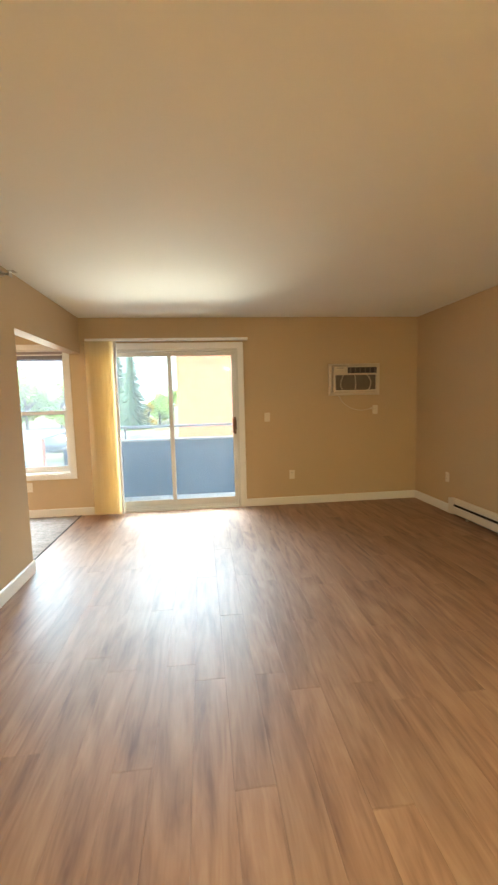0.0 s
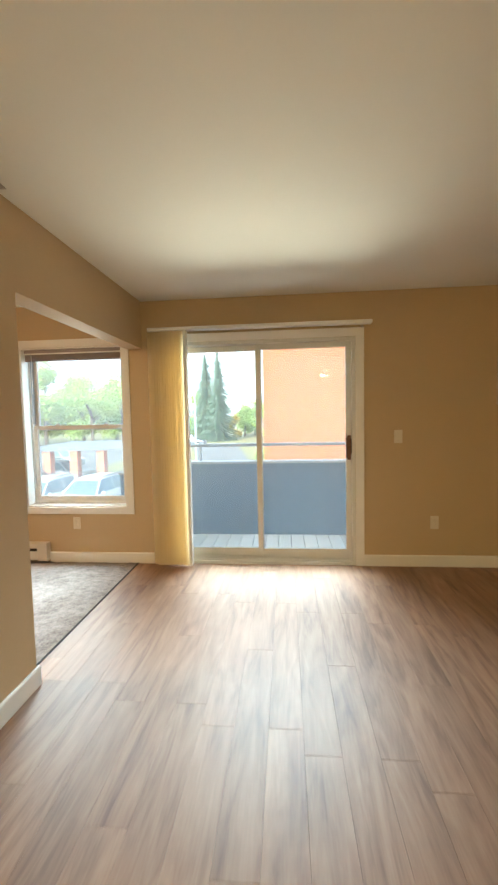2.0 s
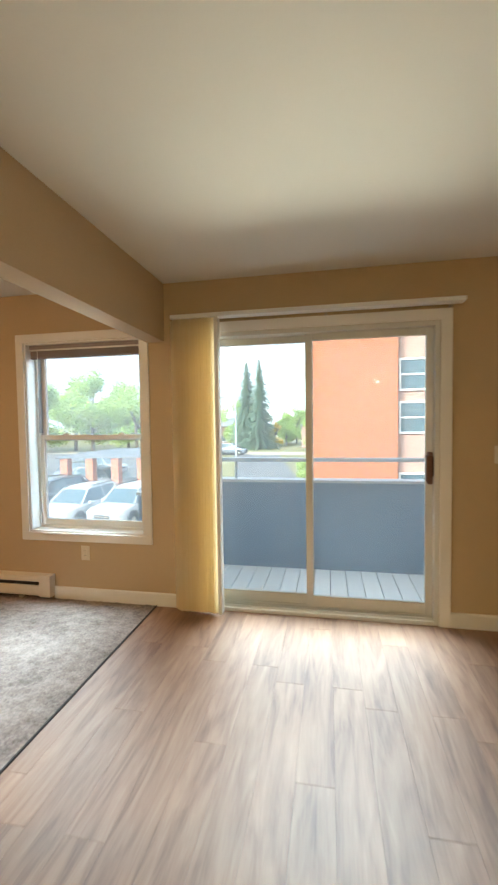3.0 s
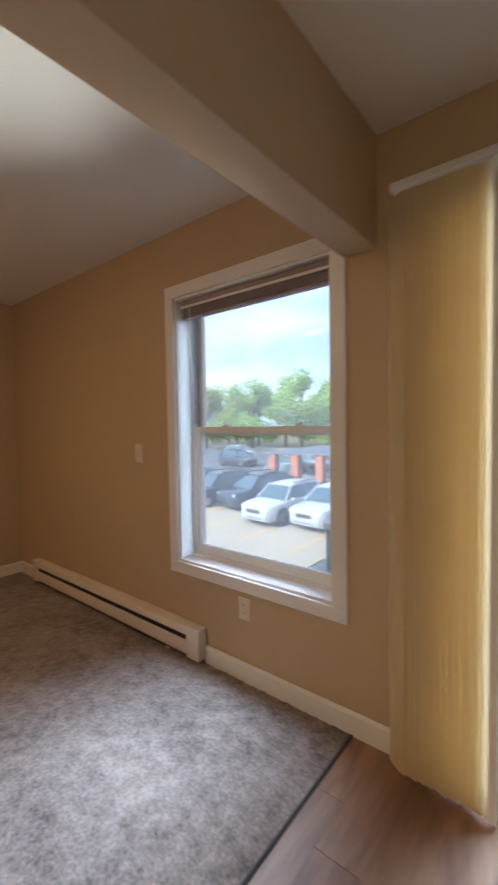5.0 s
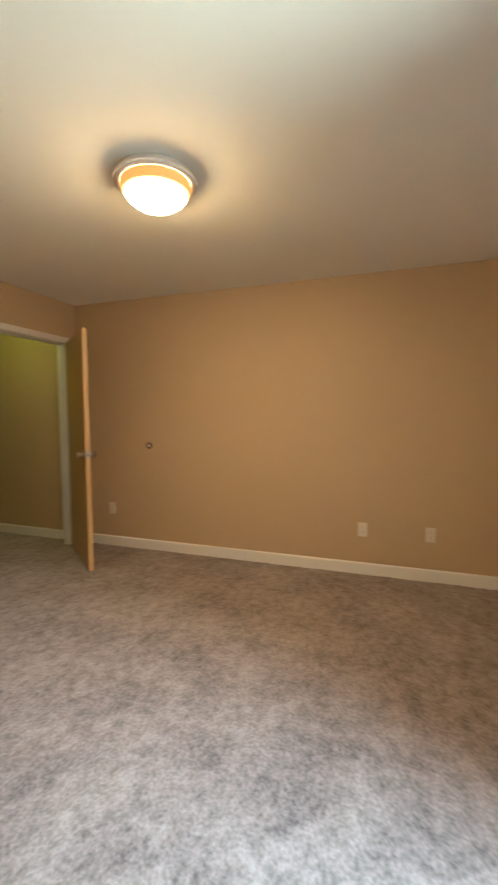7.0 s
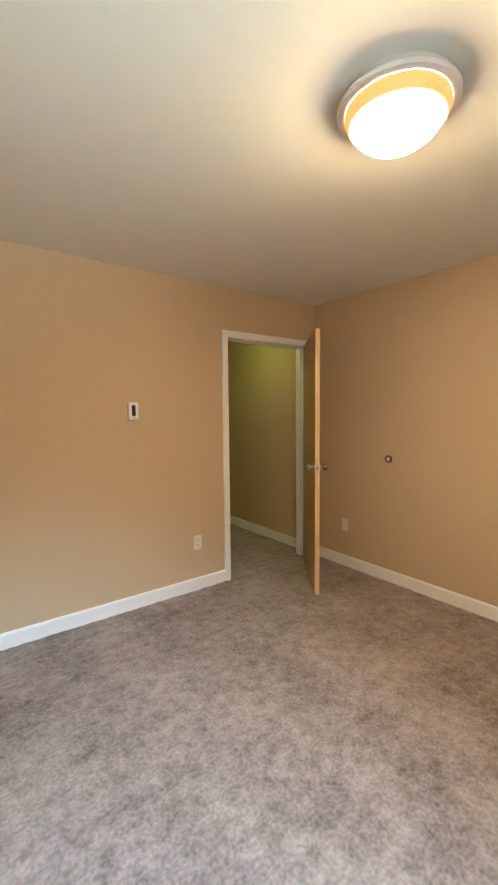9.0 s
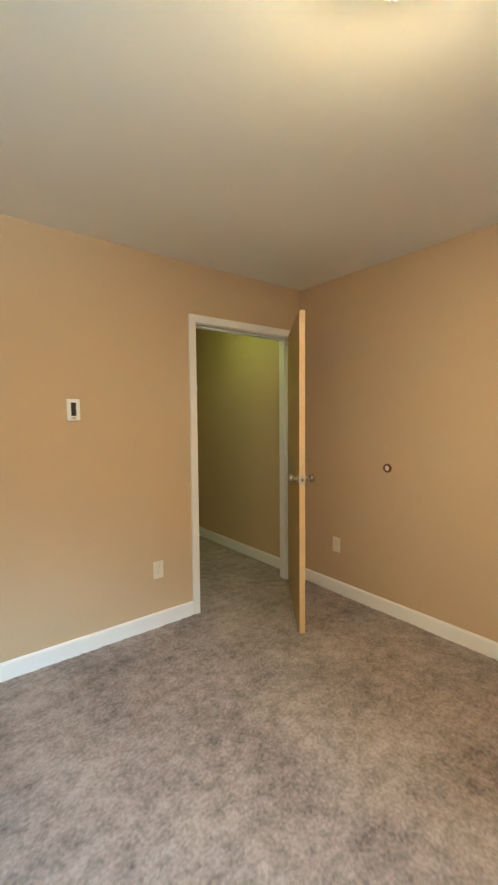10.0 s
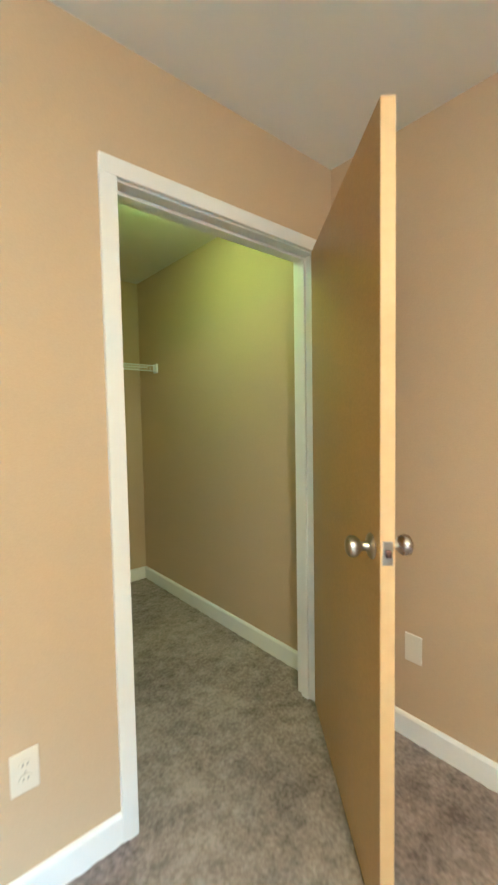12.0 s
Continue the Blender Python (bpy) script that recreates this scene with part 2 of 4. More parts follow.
def vane_mat():
    m = bpy.data.materials.new("vane_cream")
    m.use_nodes = True
    n, l = m.node_tree.nodes, m.node_tree.links
    p, out = n["Principled BSDF"], n["Material Output"]
    co = n.new("ShaderNodeTexCoord")
    mp = n.new("ShaderNodeMapping")
    mp.inputs["Scale"].default_value = (26, 26, 0.25)
    t = n.new("ShaderNodeTexNoise")
    t.inputs["Scale"].default_value = 3.0
    l.new(co.outputs["Object"], mp.inputs["Vector"])
    l.new(mp.outputs["Vector"], t.inputs["Vector"])
    r = n.new("ShaderNodeValToRGB")
    r.color_ramp.elements[0].color, r.color_ramp.elements[1].color = rgb((0.90, 0.81, 0.60)), rgb((0.97, 0.91, 0.76))
    l.new(t.outputs["Fac"], r.inputs["Fac"])
    l.new(r.outputs["Color"], p.inputs["Base Color"])
    p.inputs["Roughness"].default_value = 0.55
    tr = n.new("ShaderNodeBsdfTranslucent")
    l.new(r.outputs["Color"], tr.inputs["Color"])
    mx = n.new("ShaderNodeMixShader")
    mx.inputs["Fac"].default_value = 0.7
    l.new(p.outputs["BSDF"], mx.inputs[1])
    l.new(tr.outputs["BSDF"], mx.inputs[2])
    l.new(mx.outputs["Shader"], out.inputs["Surface"])
    return m


WALL = mat("wall_paint_tan", (0.53, 0.40, 0.247), 0.62, vary=0.035, scale=(1, 1, 1), fine=220, bump=0.12, bump_dist=0.0012, spec=0.35)
CEIL = mat("ceiling_paint", (0.81, 0.80, 0.72), 0.85, vary=0.03, scale=(1, 1, 1), fine=160, bump=0.25, bump_dist=0.0015, spec=0.2)
TRIM = mat("trim_paint_white", (0.80, 0.78, 0.75), 0.38, vary=0.03, scale=(2, 2, 2), fine=60, bump=0.05, bump_dist=0.0008)
VINYL = mat("vinyl_white", (0.80, 0.80, 0.79), 0.35, vary=0.03, fine=40)
ALMOND = mat("plastic_almond", (0.72, 0.66, 0.55), 0.4, vary=0.02, fine=40)
HEATER = mat("heater_enamel", (0.72, 0.66, 0.57), 0.42, vary=0.05, fine=30)
BLACK = mat("black_void", (0.012, 0.012, 0.012), 0.7, vary=0.1)
STEEL = mat("brushed_nickel", (0.46, 0.42, 0.36), 0.28, 1.0, vary=0.06, fine=200)
CHROME = mat("chrome", (0.62, 0.60, 0.57), 0.2, 1.0, vary=0.03)
BRONZE = mat("bronze_handle", (0.16, 0.09, 0.07), 0.4, 0.6, vary=0.15)
ALU = mat("frame_aluminium_pale", (0.66, 0.65, 0.61), 0.42, 0.0, vary=0.04, fine=50)
# one flat dark colour that stands in for shade in gaps and recesses
DARKSTRIP = mat("dark_gap", (0.035, 0.03, 0.03), 0.7, vary=0.1)
DOORWOOD = mat("door_birch", (0.43, 0.27, 0.085), 0.38, vary=0.10, scale=(26, 26, 0.9), fine=140, bump=0.05, bump_dist=0.0005, patch=1.2)
DOOREDGE = mat("door_edge_birch", (0.62, 0.43, 0.20), 0.45, vary=0.05, scale=(40, 40, 0.8), fine=30, patch=1.5)
PLANK = wood_floor_mat()
CARPET = carpet_mat()
VANE = vane_mat()
CREAM = mat("detector_cream", (0.72, 0.65, 0.52), 0.5, vary=0.03, scale=(10, 10, 10))
VANELIT = mat("vane_lit", (0.82, 0.80, 0.74), 0.5, vary=0.03, scale=(40, 40, 1))
GLASS = glass_mat("door_glass", 0.11, 1.33)
HAZYGLASS = glass_mat("hazy_window_glass", 0.19, 1.12)
SLAT = mat("blind_slat_grey", (0.30, 0.25, 0.255), 0.5, vary=0.05)
GRILLE = mat("ac_filter_dark", (0.17, 0.14, 0.115), 0.8, vary=0.25, fine=300)
ACBODY = mat("ac_plastic", (0.62, 0.54, 0.42), 0.45, vary=0.04)
GLOW = glow_mat("lamp_glass_lit", (1.0, 0.57, 0.25), LAMP_GLOW)
GLOWEDGE = glow_mat("lamp_glass_edge", (1.0, 0.36, 0.07), 0.10, (0.52, 0.27, 0.10))
GLOWRING = glow_mat("lamp_glass_shoulder", (1.0, 0.48, 0.14), 0.6, (0.6, 0.38, 0.2))
GLOWLIVING = glow_mat("living_lamp_glass_lit", (1.0, 0.82, 0.44), LIVING_GLOW)
BULB = glow_mat("closet_bulb_lit", (1.0, 0.89, 0.14), CLOSET_GLOW)
LAMPRIM = mat("lamp_rim_white", (0.80, 0.77, 0.72), 0.4, vary=0.03)
DECK = mat("deck_board_grey", (0.76, 0.75, 0.73), 0.7, vary=0.12, scale=(30, 1.5, 10), fine=80, bump=0.3, bump_dist=0.002, rand=0.12)
PARAPET = mat("parapet_blue_grey", (0.125, 0.195, 0.30), 0.75, vary=0.06, scale=(1, 1, 1), fine=60, bump=0.2)
CAPM = mat("cap_metal_pale", (0.45, 0.49, 0.54), 0.45, vary=0.05)
RAILM = mat("rail_metal_grey", (0.42, 0.48, 0.55), 0.4, 0.2, vary=0.05)
BRICK = brick_mat("brick_orange", (0.37, 0.105, 0.030), (0.28, 0.072, 0.024), (0.33, 0.17, 0.09))
BRICKFAR = brick_mat("brick_tan_red", (0.42, 0.24, 0.18), (0.36, 0.2, 0.15), (0.4, 0.32, 0.28))
PILLAR = brick_mat("pillar_brick", (0.52, 0.17, 0.085), (0.45, 0.14, 0.07), (0.4, 0.25, 0.18))
CONCRETE = mat("concrete_pale", (0.42, 0.41, 0.39), 0.85, vary=0.12, scale=(0.4, 0.4, 0.4), fine=30, bump=0.2)
ASPHALT = mat("asphalt_worn", (0.115, 0.115, 0.12), 0.9, vary=0.25, scale=(0.15, 0.15, 0.15), fine=20, bump=0.3)
LOT = mat("lot_paving_sandy", (0.38, 0.325, 0.23), 0.9, vary=0.2, scale=(0.25, 0.25, 0.25), fine=18, bump=0.3, second=(0.46, 0.39, 0.28))
GRASS = mat("dry_grass", (0.17, 0.16, 0.07), 0.95, vary=0.35, scale=(0.12, 0.12, 0.12), fine=6, bump=0.5, bump_dist=0.03)
YELLOWLINE = mat("paint_yellow", (0.62, 0.40, 0.09), 0.8, vary=0.2, fine=12)
WHITECAR = mat("car_paint_white", (0.44, 0.46, 0.48), 0.25, vary=0.02, coat=0.5)
DARKCAR = mat("car_paint_dark", (0.03, 0.04, 0.06), 0.25, vary=0.05, coat=0.5)
GREYCAR = mat("car_paint_grey", (0.18, 0.20, 0.23), 0.25, 0.4, vary=0.05, coat=0.5)
CARGLASS = mat("car_glass_tinted", (0.06, 0.10, 0.12), 0.08, vary=0.05, spec=0.8)
TYRE = mat("tyre_rubber", (0.03, 0.03, 0.03), 0.85, vary=0.15)
LENS = mat("headlight_lens", (0.65, 0.68, 0.7), 0.12, vary=0.03)
BARK = mat("bark", (0.09, 0.07, 0.05), 0.95, vary=0.3, scale=(8, 8, 1.5), fine=25, bump=0.8, bump_dist=0.02)


def leaf_mat(name, colour, second):
    """Thin foliage: partly lit through."""
    m = mat(name, colour, 0.7, vary=0.3, scale=(0.5, 0.5, 0.5), fine=3, second=second)
    n, l = m.node_tree.nodes, m.node_tree.links
    p, out = n["Principled BSDF"], n["Material Output"]
    tr, mx = n.new("ShaderNodeBsdfTranslucent"), n.new("ShaderNodeMixShader")
    l.new(p.inputs["Base Color"].links[0].from_socket, tr.inputs["Color"])
    mx.inputs["Fac"].default_value = 0.55
    l.new(p.outputs["BSDF"], mx.inputs[1])
    l.new(tr.outputs["BSDF"], mx.inputs[2])
    l.new(mx.outputs["Shader"], out.inputs["Surface"])
    return m


LEAF = leaf_mat("leaf_green", (0.46, 0.64, 0.14), (0.62, 0.76, 0.27))
LEAFB = leaf_mat("leaf_yellow_green", (0.42, 0.52, 0.07), (0.56, 0.62, 0.12))
LEAFY = leaf_mat("leaf_autumn", (0.62, 0.46, 0.06), (0.70, 0.55, 0.09))
NEEDLE = leaf_mat("spruce_needle", (0.18, 0.28, 0.19), (0.26, 0.37, 0.26))
TOWER = mat("tower_steel", (0.42, 0.45, 0.48), 0.6, 0.3, vary=0.08)
ROOFM = mat("carport_roof_metal", (0.22, 0.23, 0.25), 0.5, 0.3, vary=0.12, scale=(0.6, 0.6, 0.6))
EXTWALL = mat("outer_wall_grey", (0.30, 0.32, 0.35), 0.85, vary=0.08, fine=30)


# ---- building helpers ----
def box(bm, x0, y0, z0, x1, y1, z1, bevel=0.0, seg=2):
    """A block between two corners, its edges rounded by bevel."""
    r = bmesh.ops.create_cube(bm, size=1.0)
    for v in r["verts"]:
        v.co = Vector(((x0 + x1) / 2 + v.co.x * (x1 - x0), (y0 + y1) / 2 + v.co.y * (y1 - y0), (z0 + z1) / 2 + v.co.z * (z1 - z0)))
    if bevel:
        edges = list({e for v in r["verts"] for e in v.link_edges})
        bmesh.ops.bevel(bm, geom=edges, offset=bevel, segments=seg, affect="EDGES", profile=0.5)


def turned(bm, profile, m=Matrix.Identity(4), steps=32):
    """A turned body: (radius, height) pairs about the z axis of m, closed where the radius is 0."""
    rings = []
    for r, h in profile:
        if r < 1e-6:
            rings.append([bm.verts.new(m @ Vector((0, 0, h)))])
        else:
            rings.append([bm.verts.new(m @ Vector((r * math.cos(2 * math.pi * k / steps), r * math.sin(2 * math.pi * k / steps), h))) for k in range(steps)])
    for a, b in zip(rings, rings[1:]):
        for k in range(steps):
            j = (k + 1) % steps
            if len(a) == 1 and len(b) > 1:
                bm.faces.new((a[0], b[k], b[j]))
            elif len(b) == 1 and len(a) > 1:
                bm.faces.new((a[k], a[j], b[0]))
            elif len(a) > 1:
                bm.faces.new((a[k], a[j], b[j], b[k]))


def rod(bm, a, b, r, steps=10, r2=None):
    """A round bar from a to b."""
    a, b = Vector(a), Vector(b)
    m = Matrix.Translation(a) @ (b - a).to_track_quat("Z", "Y").to_matrix().to_4x4()
    h = (b - a).length
    turned(bm, [(0, 0), (r, 0), (r2 or r, h), (0, h)], m, steps)


def mesh_of(name, bm, material, smooth=False):
    bmesh.ops.recalc_face_normals(bm, faces=bm.faces)
    me = bpy.data.meshes.new(name)
    bm.to_mesh(me)
    bm.free()
    me.materials.append(material)
    if smooth:
        for p in me.polygons:
            p.use_smooth = True
        me.set_sharp_from_angle(angle=radians(40))
    return me


def part(name, bm, material, parent=None, label="", smooth=False):
    """One mesh object from a bmesh, under a thing or a part."""
    ob = new(name, mesh_of(name, bm, material, smooth))
    if parent:
        ob.parent = parent
    return tagged(ob, label)


def slab(name, material, parent, *corners, bevel=0.002, label=""):
    bm = bmesh.new()
    box(bm, *corners, bevel=bevel)
    return part(name, bm, material, parent, label)


def thing(name, m, label, category, group="", kind=""):
    ob = new(name)
    ob.empty_display_size = 0.1
    ob.matrix_world = m
    return tagged(ob, label, category, group, kind)


def setting(ob, label, category="wall"):
    return tagged(ob, label, category, "", "structure")


def holed(name, material, axis, us, zs, v0, v1, holes):
    """A wall of one mesh along an axis, cut at us and zs, from v0 to v1 across, with the cells of the holes left open right through."""
    bm, cache = bmesh.new(), {}

    def vert(u, v, z):
        key = (round(u, 5), round(v, 5), round(z, 5))
        if key not in cache:
            cache[key] = bm.verts.new((u, v, z) if axis == "x" else (v, u, z))
        return cache[key]

    def solid(i, k):
        if not (0 <= i < len(us) - 1 and 0 <= k < len(zs) - 1):
            return False
        u, z = (us[i] + us[i + 1]) / 2, (zs[k] + zs[k + 1]) / 2
        return not any(a < u < b and c < z < d for a, b, c, d in holes)

    for i in range(len(us) - 1):
        for k in range(len(zs) - 1):
            if not solid(i, k):
                continue
            a, b, c, d = us[i], us[i + 1], zs[k], zs[k + 1]
            for v in (v0, v1):
                bm.faces.new((vert(a, v, c), vert(b, v, c), vert(b, v, d), vert(a, v, d)))
            for di, dk, p, q in ((-1, 0, (a, c), (a, d)), (1, 0, (b, c), (b, d)), (0, -1, (a, c), (b, c)), (0, 1, (a, d), (b, d))):
                if not solid(i + di, k + dk):
                    bm.faces.new((vert(p[0], v0, p[1]), vert(q[0], v0, q[1]), vert(q[0], v1, q[1]), vert(p[0], v1, p[1])))
    return part(name, bm, material)


# ---- the large structure ----
NY, WX, EX, CY, SY, CZ = 5.235, -4.77, 2.97, 1.115, -2.6, 2.44     # inner faces: north, west, east, closet wall, south; ceiling
PW, PE, PEND, BEAMZ = -1.512, -1.375, 3.45, 2.012                  # partition: its two faces, its end, the underside of its header
WIN = (-2.57, -1.57, 0.541, 2.06)
DOOR = (-1.165, 0.552, 0.0, 2.058)
ACH = (1.79, 2.385, 1.465, 1.80)
CD = (-4.66, -3.739, 0.0, 2.056)
NB = NY + 0.2

setting(holed("wall_north", WALL, "x", [-4.92, WIN[0], WIN[1], DOOR[0], DOOR[1], ACH[0], ACH[1], 3.11], [0.0, WIN[2], ACH[2], ACH[3], 2.058, WIN[3], CZ], NY, NB, [WIN, DOOR, ACH]),
        "tan painted wall with a window, a patio door and an air conditioner")
setting(slab("wall_east", WALL, None, EX, SY, 0, EX + 0.14, NY, CZ, bevel=0), "tan painted living room side wall")
setting(slab("wall_south", WALL, None, PW, SY - 0.14, 0, EX + 0.14, SY, CZ, bevel=0), "plain tan painted wall closing the living room")
setting(holed("wall_partition", WALL, "y", [SY, PEND, NY], [0.0, BEAMZ, CZ], PW, PE, [(PEND, NY, 0.0, BEAMZ)]), "tan partition wall with a deep header over the wide opening")
setting(slab("wall_west", WALL, None, WX - 0.15, -1.0, 0, WX, NY, CZ, bevel=0), "tan painted wall running on into the closet")
setting(holed("wall_closet", WALL, "x", [WX, CD[0], CD[1], PW], [0.0, CD[3], CZ], CY - 0.115, CY, [CD]), "tan painted wall with a closet doorway")
setting(slab("wall_closet_back", WALL, None, WX, -1.0, 0, -2.75, -0.86, CZ, bevel=0), "tan painted back wall of the closet")
setting(slab("wall_closet_side", WALL, None, -2.89, -0.86, 0, -2.75, CY - 0.115, CZ, bevel=0), "tan painted side wall of the closet")
setting(slab("ceiling", CEIL, None, -4.92, SY - 0.14, CZ, 3.11, NB, CZ + 0.22, bevel=0), "off-white painted ceiling", "ceiling")
setting(slab("floor_slab", CONCRETE, None, -4.92, SY - 0.14, -0.26, 3.11, NB, -0.012, bevel=0), "concrete slab under the floors", "floor")
setting(slab("building_base", EXTWALL, None, -9.0, -9.0, -3.05, 9.0, NB - 0.02, -0.28, bevel=0), "grey storey of the building below the flat", "building")


def base_run(name, a, b, normal, h=0.102, t=0.014):
    """A baseboard from a to b along a wall; normal points into the room."""
    a, b, nrm = Vector((*a, 0)), Vector((*b, 0)), Vector((*normal, 0))
    bm = bmesh.new()
    prof = [(0, 0), (t, 0), (t, h - 0.012), (t * 0.75, h - 0.005), (t * 0.35, h), (0, h)]
    ends = [[bm.verts.new(p + nrm * d + Vector((0, 0, z))) for d, z in prof] for p in (a, b)]
    for k in range(len(prof)):
        j = (k + 1) % len(prof)
        bm.faces.new((ends[0][k], ends[0][j], ends[1][j], ends[1][k]))
    bm.faces.new(ends[0])
    bm.faces.new(ends[1])
    return setting(part(name, bm, TRIM), "white painted wooden baseboard", "baseboard")


base_run("baseboard", (0.625, NY), (EX - 0.015, NY), (0, -1))
base_run("baseboard", (EX, NY), (EX, 4.37), (-1, 0))
base_run("baseboard", (EX, SY), (EX, 2.3), (-1, 0))
base_run("baseboard", (-2.36, NY), (-1.24, NY), (0, -1))
base_run("baseboard", (WX + 0.015, NY), (-4.40, NY), (0, -1))
base_run("baseboard", (WX, CY), (WX, NY - 0.0), (1, 0))
base_run("baseboard", (-3.70, CY), (PW, CY), (0, 1))
base_run("baseboard", (PE, SY), (PE, PEND + 0.014), (1, 0))
base_run("baseboard", (PW, CY + 0.015), (PW, PEND + 0.014), (-1, 0))
base_run("baseboard", (PE, PEND), (PW, PEND), (0, 1))
base_run("baseboard", (WX, -0.86), (WX, CY - 0.116), (1, 0))
base_run("baseboard", (WX + 0.015, -0.86), (-2.89, -0.86), (0, 1))


def carpet_sheet(name, x0, y0, x1, y1, step):
    """Deep pile: a fine sheet with an uneven nap."""
    nx, ny = int((x1 - x0) / step), int((y1 - y0) / step)
    verts, faces = [], []
    for j in range(ny + 1):
        for i in range(nx + 1):
            x, y = x0 + (x1 - x0) * i / nx, y0 + (y1 - y0) * j / ny
            v = Vector((x, y, 0))
            h = 0.0045 * noise.noise(v * 34) + 0.0035 * noise.noise(v * 75 + Vector((3, 1, 0))) + 0.0025 * noise.noise(v * 4)
            verts.append((x, y, 0.004 + h))
    for j in range(ny):
        for i in range(nx):
            k = j * (nx + 1) + i
            faces.append((k, k + 1, k + nx + 2, k + nx + 1))
    me = bpy.data.meshes.new(name)
    me.from_pydata(verts, [], faces)
    me.materials.append(CARPET)
    for p in me.polygons:
        p.use_smooth = True
    return setting(new(name, me), "grey-taupe cut pile carpet, lightly trodden", "carpet")


carpet_sheet("carpet", WX, -0.86, -1.488, NY, 0.0135)
# the shadow line along the carpet's edge, made as a dark strip
strip = bmesh.new()
box(strip, -1.4885, PEND - 0.6, -0.004, -1.477, NY - 0.012, 0.0085, bevel=0.003)
setting(part("transition_strip", strip, DARKSTRIP), "thin dark strip standing for the shaded gap between carpet and planks", "trim")


# ---- patio door ----
def casing(parent, x0, x1, z1, w, t=0.016, foot=True, z0=0.0):
    """Flat white boards round an opening, on a wall face at local y = 0."""
    slab("casing", TRIM, parent, x0 - w, -t, z0, x0, 0, z1, bevel=0.003)
    slab("casing", TRIM, parent, x1, -t, z0, x1 + w, 0, z1, bevel=0.003)
    slab("casing", TRIM, parent, x0 - w, -t, z1, x1 + w, 0, z1 + w, bevel=0.003)
    if not foot:
        slab("casing", TRIM, parent, x0 - w, -t, z0 - w, x1 + w, 0, z0, bevel=0.003)


def glazed(name, parent, x0, x1, z0, z1, y0, y1, stile, rail_b, rail_t, material, label="", glass=None):
    """A framed pane: two stiles, two rails and the glass between them."""
    bm = bmesh.new()
    box(bm, x0, y0, z0, x0 + stile, y1, z1, bevel=0.003)
    panel = part(name, bm, material, parent, label)
    slab("stile", material, panel, x1 - stile, y0, z0, x1, y1, z1, bevel=0.003)
    slab("rail", material, panel, x0 + stile, y0 + 0.002, z0, x1 - stile, y1 - 0.002, z0 + rail_b, bevel=0.003)
    slab("rail", material, panel, x0 + stile, y0 + 0.002, z1 - rail_t, x1 - stile, y1 - 0.002, z1, bevel=0.003)
    ym = (y0 + y1) / 2
    pane = slab("pane", glass or GLASS, panel, x0 + stile - 0.005, ym - 0.003, z0 + rail_b - 0.005, x1 - stile + 0.005, ym + 0.003, z1 - rail_t + 0.005, bevel=0)
    pane.visible_shadow = False
    return panel


def patio_door():
    d = thing("door_1", pose(0, NY, 0), "white-framed sliding glass patio door, closed, onto a balcony", "patio door", kind="structure")
    x0, x1, z1 = DOOR[0], DOOR[1], DOOR[3]
    casing(d, x0, x1, z1, 0.073)
    for name, c in (("frame_jamb", (x0, 0.0, 0.0, x0 + 0.03, 0.16, z1)), ("frame_jamb", (x1 - 0.03, 0.0, 0.0, x1, 0.16, z1)),
                    ("frame_head", (x0 + 0.03, 0.0, z1 - 0.03, x1 - 0.03, 0.16, z1)), ("frame_sill", (x0 + 0.03, -0.004, 0.0, x1 - 0.03, 0.18, 0.028))):
        slab(name, ALU, d, *c, bevel=0.003)
    for y in (0.012, 0.052, 0.10, 0.145):
        slab("track_rib", ALU, d, x0 + 0.03, y, 0.028, x1 - 0.03, y + 0.007, 0.046, bevel=0.001)
    slab("track_channel", DARKSTRIP, d, x0 + 0.031, 0.02, 0.028, x1 - 0.031, 0.05, 0.032, bevel=0)
    mid = -0.312
    glazed("fixed_panel", d, x0 + 0.03, mid + 0.026, 0.046, z1 - 0.03, 0.105, 0.142, 0.044, 0.075, 0.05, ALU)
    slide = glazed("sliding_panel", d, mid - 0.026, x1 - 0.03, 0.046, z1 - 0.03, 0.055, 0.092, 0.046, 0.085, 0.05, ALU)
    bm = bmesh.new()
    box(bm, 0.483, 0.022, 0.965, 0.515, 0.054, 1.185, bevel=0.006)
    box(bm, 0.468, -0.006, 0.985, 0.488, 0.016, 1.165, bevel=0.006)
    box(bm, 0.470, -0.006, 0.985, 0.510, 0.05, 1.005, bevel=0.004)
    box(bm, 0.470, -0.006, 1.145, 0.510, 0.05, 1.165, bevel=0.004)
    part("handle", bm, BRONZE, slide, "dark bronze pull handle")
    slab("lock_plate", BLACK, slide, 0.513, 0.03, 1.02, 0.530, 0.054, 1.15, bevel=0.002)


patio_door()


